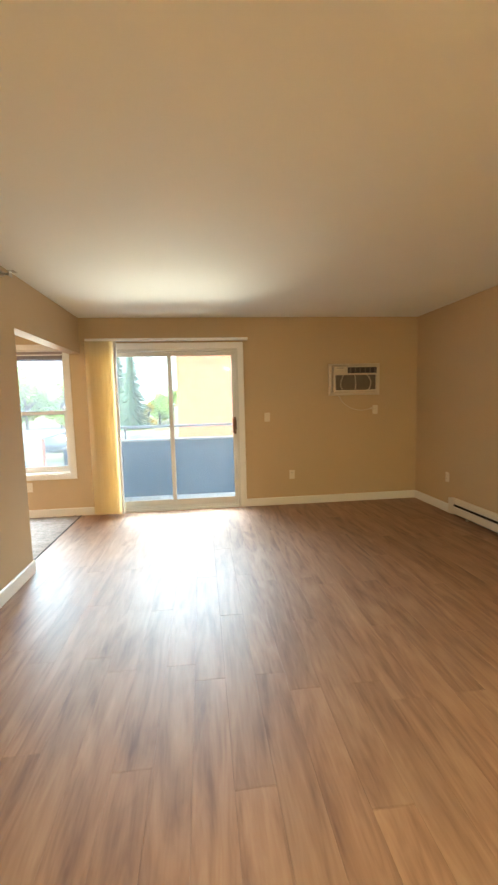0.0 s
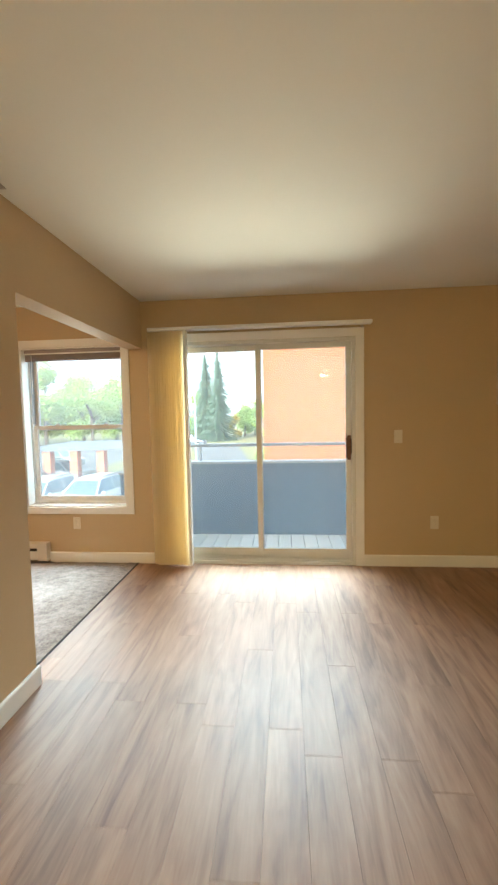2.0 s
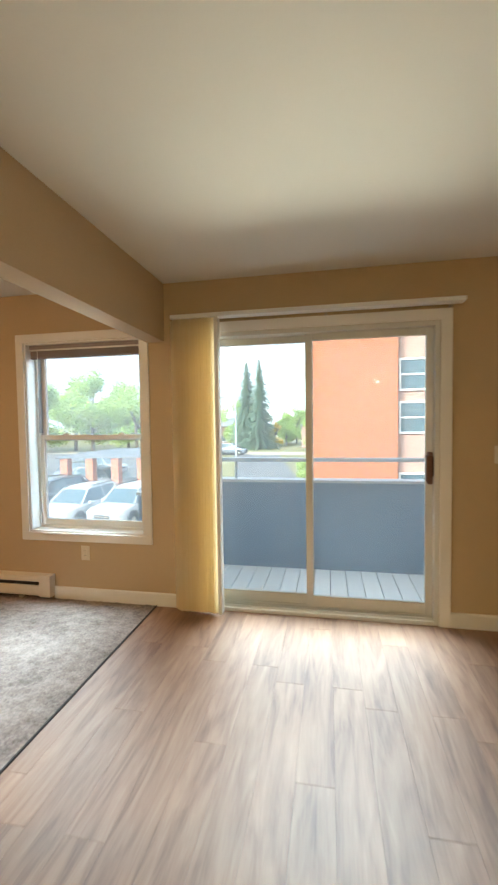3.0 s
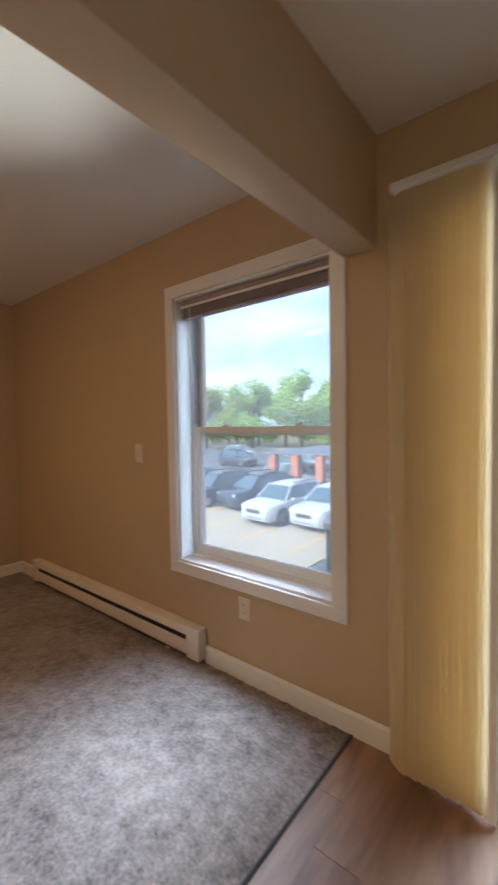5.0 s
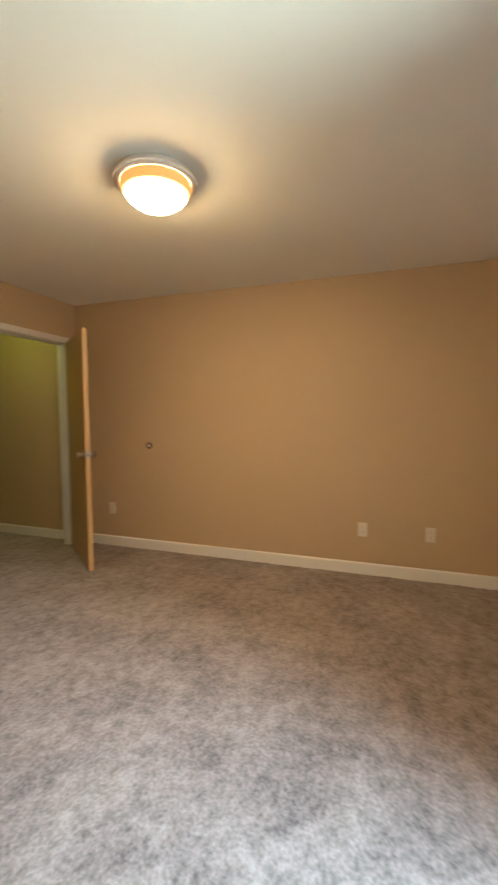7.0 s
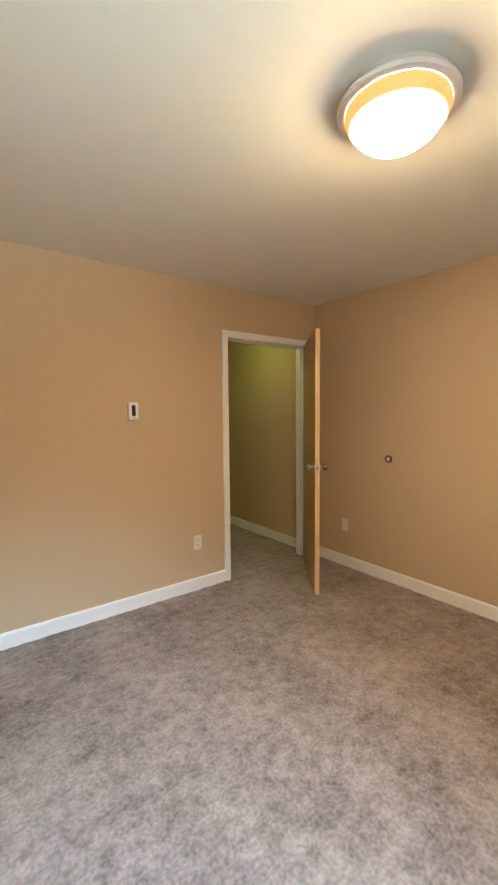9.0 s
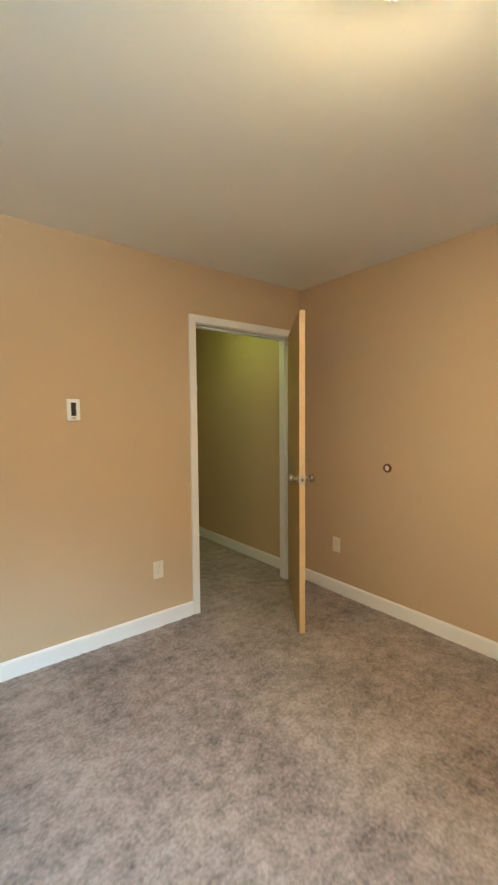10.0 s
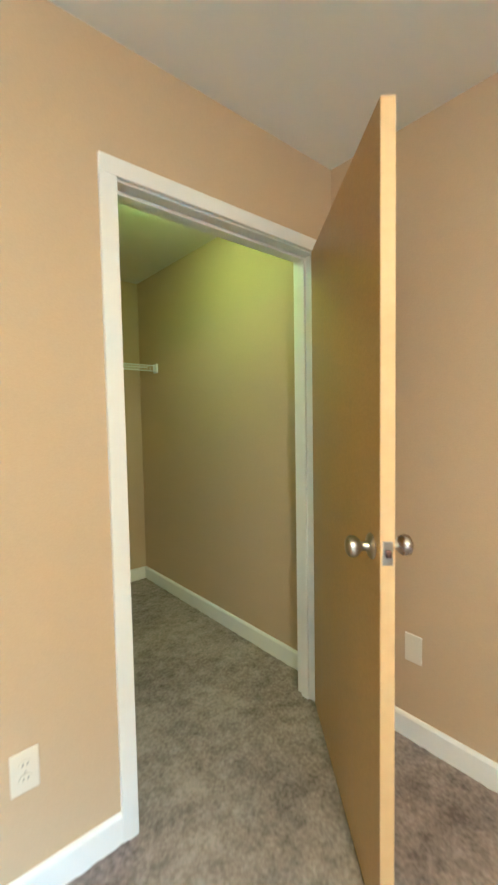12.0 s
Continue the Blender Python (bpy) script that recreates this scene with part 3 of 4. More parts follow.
def vertical_blind():
    b = thing("vertical_blind", pose(0, NY, 0), "cream vertical blind drawn aside beside the patio door", "blind")
    bm = bmesh.new()
    box(bm, -1.285, -0.115, 2.148, 0.678, -0.028, 2.176, bevel=0.004)
    part("headrail", bm, VINYL, b, "white headrail")
    for x in (-1.1, -0.2, 0.6):
        slab("bracket", STEEL, b, x, -0.03, 2.135, x + 0.02, 0.0, 2.18, bevel=0.002)
    # daylight on the outermost vane is put into this paler strip's colour
    slab("lit_vane_edge", VANELIT, b, -0.962, -0.118, 0.02, -0.934, -0.05, 2.146, bevel=0.003, label="white strip standing for the daylit edge vane")
    count, half, thick = 13, 0.0445, 0.0011
    for k in range(count):
        turn = radians(30 + random.uniform(-6, 6))
        x = -1.272 + 0.0232 * k + random.uniform(-0.004, 0.004)
        low, outline = 0.018 + random.uniform(-0.003, 0.003), []
        for side in (0, 1):
            for s in range(7) if not side else range(6, -1, -1):
                u = (s / 6 * 2 - 1) * half
                bow = 0.006 * (1 - (u / half) ** 2) + thick * side
                outline.append((x + u * math.cos(turn) - bow * math.sin(turn), -0.074 - u * math.sin(turn) - bow * math.cos(turn)))
        bm = bmesh.new()
        bottom, top = ([bm.verts.new((px, py, z)) for px, py in outline] for z in (low, 2.146))
        for i in range(len(outline)):
            j = (i + 1) % len(outline)
            bm.faces.new((bottom[i], bottom[j], top[j], top[i]))
        bm.faces.new(bottom)
        bm.faces.new(top)
        part("vane", bm, VANE, b, smooth=True)


vertical_blind()


def window():
    w = thing("window_1", pose(0, NY, 0), "white double-hung window in a white casing, closed", "window", kind="structure")
    x0, x1, z0, z1 = WIN
    casing(w, x0, x1, z1, 0.066, foot=False, z0=z0)
    slab("window_jamb", TRIM, w, x0, 0.0, z0 + 0.014, x0 + 0.014, 0.1, z1, bevel=0.001)
    slab("window_jamb", TRIM, w, x1 - 0.014, 0.0, z0 + 0.014, x1, 0.1, z1, bevel=0.001)
    slab("window_head", TRIM, w, x0 + 0.014, 0.0, z1 - 0.014, x1 - 0.014, 0.1, z1, bevel=0.001)
    slab("window_sill", TRIM, w, x0, -0.002, z0, x1, 0.1, z0 + 0.014, bevel=0.002)
    for c in ((x0, 0.1, z0, x0 + 0.034, 0.19, z1), (x1 - 0.034, 0.1, z0, x1, 0.19, z1), (x0 + 0.034, 0.1, z1 - 0.03, x1 - 0.034, 0.19, z1), (x0 + 0.034, 0.1, z0, x1 - 0.034, 0.19, z0 + 0.034)):
        slab("window_frame", VINYL, w, *c, bevel=0.003)
    for x in (x0 + 0.034, x1 - 0.042):
        slab("sash_track", CAPM, w, x, 0.103, 1.34, x + 0.008, 0.14, z1 - 0.03, bevel=0.001)
    lower = glazed("lower_sash", w, x0 + 0.036, x1 - 0.036, z0 + 0.034, 1.322, 0.105, 0.138, 0.036, 0.05, 0.036, VINYL, glass=HAZYGLASS)
    glazed("upper_sash", w, x0 + 0.036, x1 - 0.036, 1.275, z1 - 0.03, 0.146, 0.18, 0.034, 0.045, 0.034, VINYL, glass=HAZYGLASS)
    for x in (-2.32, -1.83):
        bm = bmesh.new()
        box(bm, x, 0.108, 1.322, x + 0.055, 0.136, 1.332, bevel=0.004)
        turned(bm, [(0, 0.012), (0.011, 0.012), (0.009, 0.0), (0, 0.0)], pose(x + 0.027, 0.122, 1.331), 14)
        part("sash_lock", bm, VINYL, lower)


window()


def mini_blind():
    b = thing("mini_blind", pose(-2.068, NY + 0.05, 2.046), "raised mini blind bunched under the window head", "blind")
    slab("headrail", SLAT, b, -0.475, -0.022, -0.034, 0.475, 0.018, -0.002, bevel=0.003)
    for k in range(11):
        bm = bmesh.new()
        z = -0.040 - 0.0048 * k
        box(bm, -0.47 + random.uniform(-0.002, 0.002), -0.018, z - 0.0016, 0.47 + random.uniform(-0.002, 0.002), 0.014, z + 0.0016, bevel=0.0006, seg=1)
        part("slat", bm, SLAT, b)
    slab("bottom_rail", SLAT, b, -0.47, -0.02, -0.108, 0.47, 0.016, -0.094, bevel=0.003)
    slab("valance", VINYL, b, -0.478, -0.03, -0.048, 0.478, -0.024, -0.034, bevel=0.002, label="pale valance lip")
    bm = bmesh.new()
    rod(bm, (-0.40, -0.026, -0.04), (-0.405, -0.028, -0.42), 0.003)
    part("tilt_wand", bm, VINYL, b)


mini_blind()


def air_conditioner():
    a = thing("air_conditioner", pose(2.086, NY, 1.632), "old cream through-the-wall air conditioner, switched off", "air conditioner")
    bm = bmesh.new()
    box(bm, -0.29, 0.0, -0.16, 0.29, 0.26, 0.16, bevel=0.004)
    part("case", bm, ACBODY, a)
    for c in ((-0.344, -0.035, -0.205, 0.344, 0.0, -0.172), (-0.344, -0.035, 0.172, 0.344, 0.0, 0.205), (-0.344, -0.035, -0.172, -0.308, 0.0, 0.172), (0.308, -0.035, -0.172, 0.344, 0.0, 0.172)):
        slab("wall_frame", ACBODY, a, *c, bevel=0.005)
    bm = bmesh.new()
    box(bm, -0.30, -0.095, 0.055, 0.30, -0.036, 0.168, bevel=0.008)
    box(bm, -0.30, -0.095, -0.168, -0.272, -0.036, 0.055, bevel=0.006)
    box(bm, 0.272, -0.095, -0.168, 0.30, -0.036, 0.055, bevel=0.006)
    box(bm, -0.272, -0.095, -0.168, 0.272, -0.036, -0.138, bevel=0.006)
    part("front_panel", bm, ACBODY, a)
    slab("filter", GRILLE, a, -0.272, -0.066, -0.138, 0.272, -0.05, 0.055, bevel=0)
    for k in range(13):
        z = -0.128 + 0.0145 * k
        slab("filter_rib", GRILLE, a, -0.272, -0.072, z, 0.272, -0.066, z + 0.004, bevel=0)
    for x, lean in ((-0.165, -0.03), (-0.015, 0.012), (0.15, 0.045)):
        bm = bmesh.new()
        pts = [(x + lean * math.sin(math.pi * s / 8) + lean * 0.5 * (s / 8), -0.078, 0.055 - 0.193 * s / 8) for s in range(9)]
        for p, q in zip(pts, pts[1:]):
            rod(bm, p, q, 0.006, 8)
        part("curved_bar", bm, ACBODY, a)
    # dark sheet on the flat panel, coloured as the shade inside the air outlet
    slab("outlet_shade", DARKSTRIP, a, -0.115, -0.0975, 0.078, 0.275, -0.0955, 0.152, bevel=0)
    for k in range(6):
        x = -0.085 + 0.066 * k
        bm = bmesh.new()
        box(bm, x, -0.103, 0.08, x + 0.012, -0.0978, 0.15, bevel=0.001)
        part("louver", bm, GRILLE, a)
    for x in (-0.24, -0.18):
        bm = bmesh.new()
        turned(bm, [(0, 0), (0.014, 0), (0.012, 0.014), (0, 0.014)], pose(x, -0.0952, 0.115, 90, 0, 0), 18)
        part("knob", bm, ACBODY, a)
    slab("label_bar", GRILLE, a, -0.262, -0.0962, 0.142, -0.16, -0.0955, 0.148, bevel=0)
    cu = bpy.data.curves.new("power_cord", "CURVE")
    cu.dimensions, cu.bevel_depth, cu.bevel_resolution = "3D", 0.0045, 3
    sp = cu.splines.new("BEZIER")
    pts = ((-0.22, -0.03, -0.20), (-0.13, -0.02, -0.32), (0.08, -0.012, -0.405), (0.235, -0.03, -0.385))
    sp.bezier_points.add(len(pts) - 1)
    for bp, p in zip(sp.bezier_points, pts):
        bp.co, bp.handle_left_type, bp.handle_right_type = p, "AUTO", "AUTO"
    cu.materials.append(ACBODY)
    cord = new("power_cord", cu)
    cord.parent = a
    slab("plug", ACBODY, a, 0.225, -0.035, -0.40, 0.262, -0.008, -0.37, bevel=0.005)


air_conditioner()


def outlet():
    o = thing("wall_outlet", pose(-2.08, NY, 0.385), "almond duplex power outlet in the wall", "outlet", "wall outlets")
    slab("cover_plate", ALMOND, o, -0.036, -0.006, -0.058, 0.036, 0, 0.058, bevel=0.003)
    for z in (-0.02, 0.02):
        bm = bmesh.new()
        turned(bm, [(0, 0), (0.0165, 0), (0.0155, 0.003), (0, 0.003)], pose(0, -0.0058, z, 90, 0, 0), 20)
        face = part("socket_face", bm, ALMOND, o)
        for x in (-0.006, 0.006):
            slab("slot", BLACK, face, x - 0.001, -0.0092, z - 0.002, x + 0.001, -0.0086, z + 0.006, bevel=0)
    bm = bmesh.new()
    turned(bm, [(0, 0), (0.003, 0), (0.002, 0.0015), (0, 0.0015)], pose(0, -0.0058, 0, 90, 0, 0), 10)
    part("screw", bm, STEEL, o)
    return o


first = outlet()
for m in (pose(1.236, NY, 0.40), pose(2.383, NY, 1.229), pose(EX, 4.49, 0.419, 0, 0, -90), pose(WX, 4.492, 0.378, 0, 0, 90), pose(WX, 3.974, 0.378, 0, 0, 90),
          pose(-3.44, CY, 0.389, 0, 0, 180), pose(PE, 2.70, 0.43, 0, 0, 90)):
    copy_thing(first, m)


def blank_plate():
    b = thing("blank_wall_plate", pose(WX, 1.517, 0.387, 0, 0, 90), "blank almond cover plate low on the tan wall", "wall plate")
    slab("cover_plate", ALMOND, b, -0.036, -0.006, -0.058, 0.036, 0, 0.058, bevel=0.003)
    for z in (-0.03, 0.03):
        bm = bmesh.new()
        turned(bm, [(0, 0), (0.003, 0), (0.002, 0.0015), (0, 0.0015)], pose(0, -0.0058, z, 90, 0, 0), 10)
        part("screw", bm, ALMOND, b)


blank_plate()


def light_switch():
    s = thing("light_switch", pose(0.92, NY, 1.17), "almond toggle light switch on the tan wall", "switch", "light switches")
    slab("cover_plate", ALMOND, s, -0.036, -0.006, -0.058, 0.036, 0, 0.058, bevel=0.003)
    bm = bmesh.new()
    box(bm, -0.005, -0.017, -0.004, 0.005, -0.005, 0.012, bevel=0.002)
    part("toggle", bm, ALMOND, s)
    for z in (-0.03, 0.03):
        bm = bmesh.new()
        turned(bm, [(0, 0), (0.003, 0), (0.002, 0.0015), (0, 0.0015)], pose(0, -0.0058, z, 90, 0, 0), 10)
        part("screw", bm, STEEL, s)
    return s


copy_thing(light_switch(), pose(-2.936, NY, 1.161))


def heater(m, length, label):
    """An electric baseboard heater, local x along the wall from 0, wall face at y = 0."""
    h = thing("baseboard_heater", m, label, "heater", "baseboard heaters")
    prof = [(0.0, 0.03), (-0.052, 0.03), (-0.066, 0.05), (-0.066, 0.118), (-0.058, 0.122), (-0.058, 0.150), (-0.064, 0.154), (-0.054, 0.190), (0.0, 0.202)]
    bm = bmesh.new()
    ends = [[bm.verts.new((x, y, z)) for y, z in prof] for x in (0.10, length - 0.10)]
    for k in range(len(prof)):
        j = (k + 1) % len(prof)
        bm.faces.new((ends[0][k], ends[0][j], ends[1][j], ends[1][k]))
    bm.faces.new(ends[0])
    bm.faces.new(ends[1])
    part("housing", bm, HEATER, h)
    for a, b in ((0.0, 0.10), (length - 0.10, length)):
        bm = bmesh.new()
        box(bm, a, -0.068, 0.028, b, 0, 0.204, bevel=0.005)
        part("end_cap", bm, HEATER, h)
    slab("air_slot", BLACK, h, 0.1, -0.0605, 0.123, length - 0.1, -0.0585, 0.149, bevel=0)
    slab("lower_slot", BLACK, h, 0.1, -0.058, 0.03, length - 0.1, -0.03, 0.0325, bevel=0)
    for x in (0.3, length - 0.3):
        slab("foot", HEATER, h, x, -0.05, 0.006, x + 0.03, -0.005, 0.031, bevel=0.002)
    return h


heater(pose(-4.40, NY, 0), 2.04, "cream enamelled baseboard heater along the carpet by the window")
heater(pose(EX, 4.363, 0, 0, 0, -90), 2.0, "cream enamelled baseboard heater along the plank floor")


def smoke_detector():
    s = thing("smoke_detector", pose(-2.35, 4.04, CZ) @ Matrix.Diagonal((1.05, 1.05, 1.2, 1)), "round cream smoke detector on the ceiling", "smoke detector")
    bm = bmesh.new()
    turned(bm, [(0, 0), (0.072, 0), (0.072, -0.012), (0.066, -0.014), (0, -0.014)], steps=36)
    part("base", bm, CREAM, s, smooth=True)
    bm = bmesh.new()
    turned(bm, [(0, -0.02), (0.06, -0.02), (0.066, -0.026), (0.062, -0.042), (0.045, -0.052), (0.02, -0.055), (0, -0.055)], steps=36)
    part("cover", bm, CREAM, s, smooth=True)
    bm = bmesh.new()
    turned(bm, [(0, -0.013), (0.058, -0.013), (0.058, -0.021), (0, -0.021)], steps=36)
    part("vent_gap", bm, BLACK, s)
    bm = bmesh.new()
    turned(bm, [(0, -0.05), (0.008, -0.05), (0.007, -0.056), (0, -0.057)], pose(0.03, 0.0, 0), 16)
    part("test_button", bm, GRILLE, s)


smoke_detector()


def ceiling_light(m, glow):
    c = thing("ceiling_light", m, "round flush ceiling light with a lit frosted dome", "ceiling light", "ceiling lights")
    bm = bmesh.new()
    turned(bm, [(0.0, 0), (0.168, 0), (0.175, -0.012), (0.190, -0.026), (0.187, -0.036), (0.172, -0.040), (0.162, -0.035), (0, -0.035)], steps=56)
    part("pan", bm, LAMPRIM, c, "white enamelled pan", smooth=True)
    bm = bmesh.new()
    turned(bm, [(0.163, -0.036), (0.162, -0.050), (0.156, -0.062), (0.150, -0.069)], steps=56)
    part("glass_edge", bm, GLOWEDGE, c, "amber-glowing edge of the glass", smooth=True)
    bm = bmesh.new()
    turned(bm, [(0.150, -0.0688), (0.145, -0.074), (0.137, -0.0813)], steps=56)
    part("glass_shoulder", bm, GLOWRING, c, "warm glowing shoulder of the glass", smooth=True)
    bm = bmesh.new()
    turned(bm, [(0.137, -0.081), (0.126, -0.092), (0.096, -0.110), (0.055, -0.123), (0.0, -0.128)], steps=56)
    part("dome", bm, glow, c, "lit frosted glass dome", smooth=True)


ceiling_light(pose(-3.05, 3.13, CZ) @ Matrix.Diagonal((1, 1, 1.22, 1)), GLOW)
ceiling_light(pose(0.9, -1.55, CZ), GLOWLIVING)


def sprinkler():
    s = thing("fire_sprinkler", pose(PE, 3.17, 2.342, 0, 0, 90) @ Matrix.Diagonal((1.35, 1.35, 1.35, 1)), "tarnished nickel sidewall fire sprinkler high on the wall", "sprinkler")
    bm = bmesh.new()
    turned(bm, [(0, 0), (0.036, 0), (0.034, 0.006), (0.02, 0.013), (0, 0.013)], pose(0, 0, 0, 90, 0, 0), 28)
    part("escutcheon", bm, STEEL, s, smooth=True)
    bm = bmesh.new()
    turned(bm, [(0, 0), (0.015, 0), (0.015, 0.03), (0.011, 0.045), (0, 0.045)], pose(0, -0.012, 0, 90, 0, 0), 20)
    part("body", bm, STEEL, s, smooth=True)
    for x in (-0.014, 0.014):
        bm = bmesh.new()
        rod(bm, (x, -0.05, 0), (x * 0.5, -0.085, 0), 0.0035)
        part("frame_arm", bm, STEEL, s)
    slab("deflector", STEEL, s, -0.022, -0.115, 0.010, 0.022, -0.08, 0.013, bevel=0.001)
    slab("deflector_lip", STEEL, s, -0.02, -0.09, -0.016, 0.02, -0.086, 0.010, bevel=0.001)


sprinkler()


def thermostat():
    t = thing("thermostat", pose(-2.933, CY, 1.444, 0, 0, 180), "small white wall thermostat with a dark window", "thermostat")
    slab("body", VINYL, t, -0.036, -0.024, -0.062, 0.036, 0, 0.062, bevel=0.005)
    slab("window", BLACK, t, -0.014, -0.0255, -0.034, 0.014, -0.0238, 0.042, bevel=0.0005, label="dark narrow display")
    slab("slider", STEEL, t, -0.012, -0.029, -0.05, 0.012, -0.0242, -0.043, bevel=0.001)


thermostat()


def door_bumper():
    b = thing("door_bumper", pose(WX, 1.964, 1.033, 0, 0, 90), "round brass wall bumper for the door knob", "door stop")
    bm = bmesh.new()
    turned(bm, [(0.017, 0), (0.031, 0), (0.032, 0.008), (0.027, 0.016), (0.020, 0.016), (0.017, 0.009), (0.017, 0)], pose(0, 0, 0, 90, 0, 0), 32)
    part("ring", bm, BRONZE, b, smooth=True)
    bm = bmesh.new()
    turned(bm, [(0, 0), (0.0175, 0), (0.0175, 0.008), (0.012, 0.011), (0, 0.012)], pose(0, 0, 0, 90, 0, 0), 24)
    part("rubber_pad", bm, ALMOND, b, "pale rubber pad", smooth=True)


door_bumper()


# ---- closet doorway, door and shelf ----
def closet_frame():
    f = thing("door_2", pose(0, CY, 0, 0, 0, 180), "white painted closet door frame", "door frame", kind="structure")
    x0, x1, z1 = -CD[1], -CD[0], CD[3]
    casing(f, x0 + 0.013, x1 - 0.013, z1 - 0.012, 0.053)
    slab("jamb", TRIM, f, x0 - 0.0, -0.0, 0, x0 + 0.018, 0.119, z1, bevel=0.002)
    slab("jamb", TRIM, f, x1 - 0.018, -0.0, 0, x1, 0.119, z1, bevel=0.002)
    slab("head_jamb", TRIM, f, x0 + 0.018, -0.0, z1 - 0.018, x1 - 0.018, 0.119, z1, bevel=0.002)
    slab("stop", TRIM, f, x0 + 0.018, 0.045, 0, x0 + 0.03, 0.085, z1 - 0.018, bevel=0.002)
    slab("stop", TRIM, f, x1 - 0.03, 0.045, 0, x1 - 0.018, 0.085, z1 - 0.018, bevel=0.002)
    slab("stop", TRIM, f, x0 + 0.03, 0.045, z1 - 0.03, x1 - 0.03, 0.085, z1 - 0.018, bevel=0.002)


closet_frame()


def closet_door():
    """Slab hung on the jamb beside the wall; local x runs from the hinges to the free edge, y is its thickness."""
    turn = math.degrees(math.atan2(1.806 - 1.13, -4.092 + 4.638))
    d = thing("closet_door", pose(-4.638, 1.13, 0, 0, 0, turn), "honey birch flush closet door standing half open", "door")
    w = 0.868
    slab("leaf", DOORWOOD, d, 0.0, -0.0175, 0.016, w - 0.004, 0.0175, 2.04, bevel=0.001)
    slab("edge_band", DOOREDGE, d, w - 0.0038, -0.0177, 0.016, w, 0.0177, 2.04, bevel=0.0008, label="paler solid wood edge")
    slab("latch_plate", STEEL, d, w - 0.0005, -0.0125, 0.972, w + 0.0018, 0.0125, 1.03, bevel=0.0005)
    bm = bmesh.new()
    box(bm, w, -0.006, 0.992, w + 0.009, 0.007, 1.01, bevel=0.003)
    part("latch_bolt", bm, BRONZE, d)
    for side in (-1, 1):
        bm = bmesh.new()
        turned(bm, [(0, 0), (0.032, 0), (0.033, 0.003), (0.028, 0.008), (0.013, 0.011), (0.011, 0.02), (0.012, 0.028), (0.019, 0.033), (0.0255, 0.041), (0.0275, 0.05), (0.025, 0.059), (0.016, 0.065), (0, 0.067)],
               pose(w - 0.062, side * 0.0175, 1.001, 90 if side < 0 else -90, 0, 0), 32)
        part("knob", bm, STEEL, d, "satin nickel door knob", smooth=True)
    for z in (0.25, 1.02, 1.8):
        bm = bmesh.new()
        rod(bm, (-0.006, 0.02, z - 0.045), (-0.006, 0.02, z + 0.045), 0.006)
        part("hinge", bm, STEEL, d)


closet_door()


def wire_shelf():
    s = thing("wire_shelf", pose(WX, -0.86, 1.748), "white wire closet shelf with a hanging rod", "shelf")
    bm = bmesh.new()
    for y, z in ((0.012, 0), (0.155, 0), (0.29, 0), (0.298, -0.042)):
        rod(bm, (0.01, y, z), (1.86, y, z), 0.0035, 8)
    part("long_wires", bm, VINYL, s)
    bm = bmesh.new()
    for k in range(72):
        x = 0.03 + k * 0.0254
        box(bm, x - 0.0013, 0.012, 0.003, x + 0.0013, 0.29, 0.0056)
        box(bm, x - 0.0013, 0.29, -0.042, x + 0.0013, 0.2926, 0.003)
    part("cross_wires", bm, VINYL, s)
    bm = bmesh.new()
    box(bm, 0.0, 0.262, -0.056, 0.016, 0.312, 0.014, bevel=0.003)
    part("end_bracket", bm, VINYL, s, "white end bracket")


wire_shelf()


def closet_lamp():
    c = thing("closet_lamp", pose(-4.2, 0.5, CZ), "small lit yellow-green ceiling lamp in the closet", "ceiling light")
    bm = bmesh.new()
    turned(bm, [(0, 0), (0.085, 0), (0.085, -0.014), (0.078, -0.018), (0, -0.018)], steps=32)
    part("base", bm, VINYL, c, smooth=True)
    bm = bmesh.new()
    turned(bm, [(0.074, -0.019), (0.068, -0.036), (0.048, -0.052), (0.02, -0.06), (0, -0.061)], steps=32)
    part("dome", bm, BULB, c, "lit glass dome", smooth=True)


closet_lamp()


# ---- balcony ----
BX0, BX1, BY = -1.6, 3.3, 6.335
setting(slab("balcony_slab", CONCRETE, None, BX0 - 0.16, NB, -0.26, BX1 + 0.12, BY + 0.14, -0.082, bevel=0), "concrete balcony slab", "balcony")


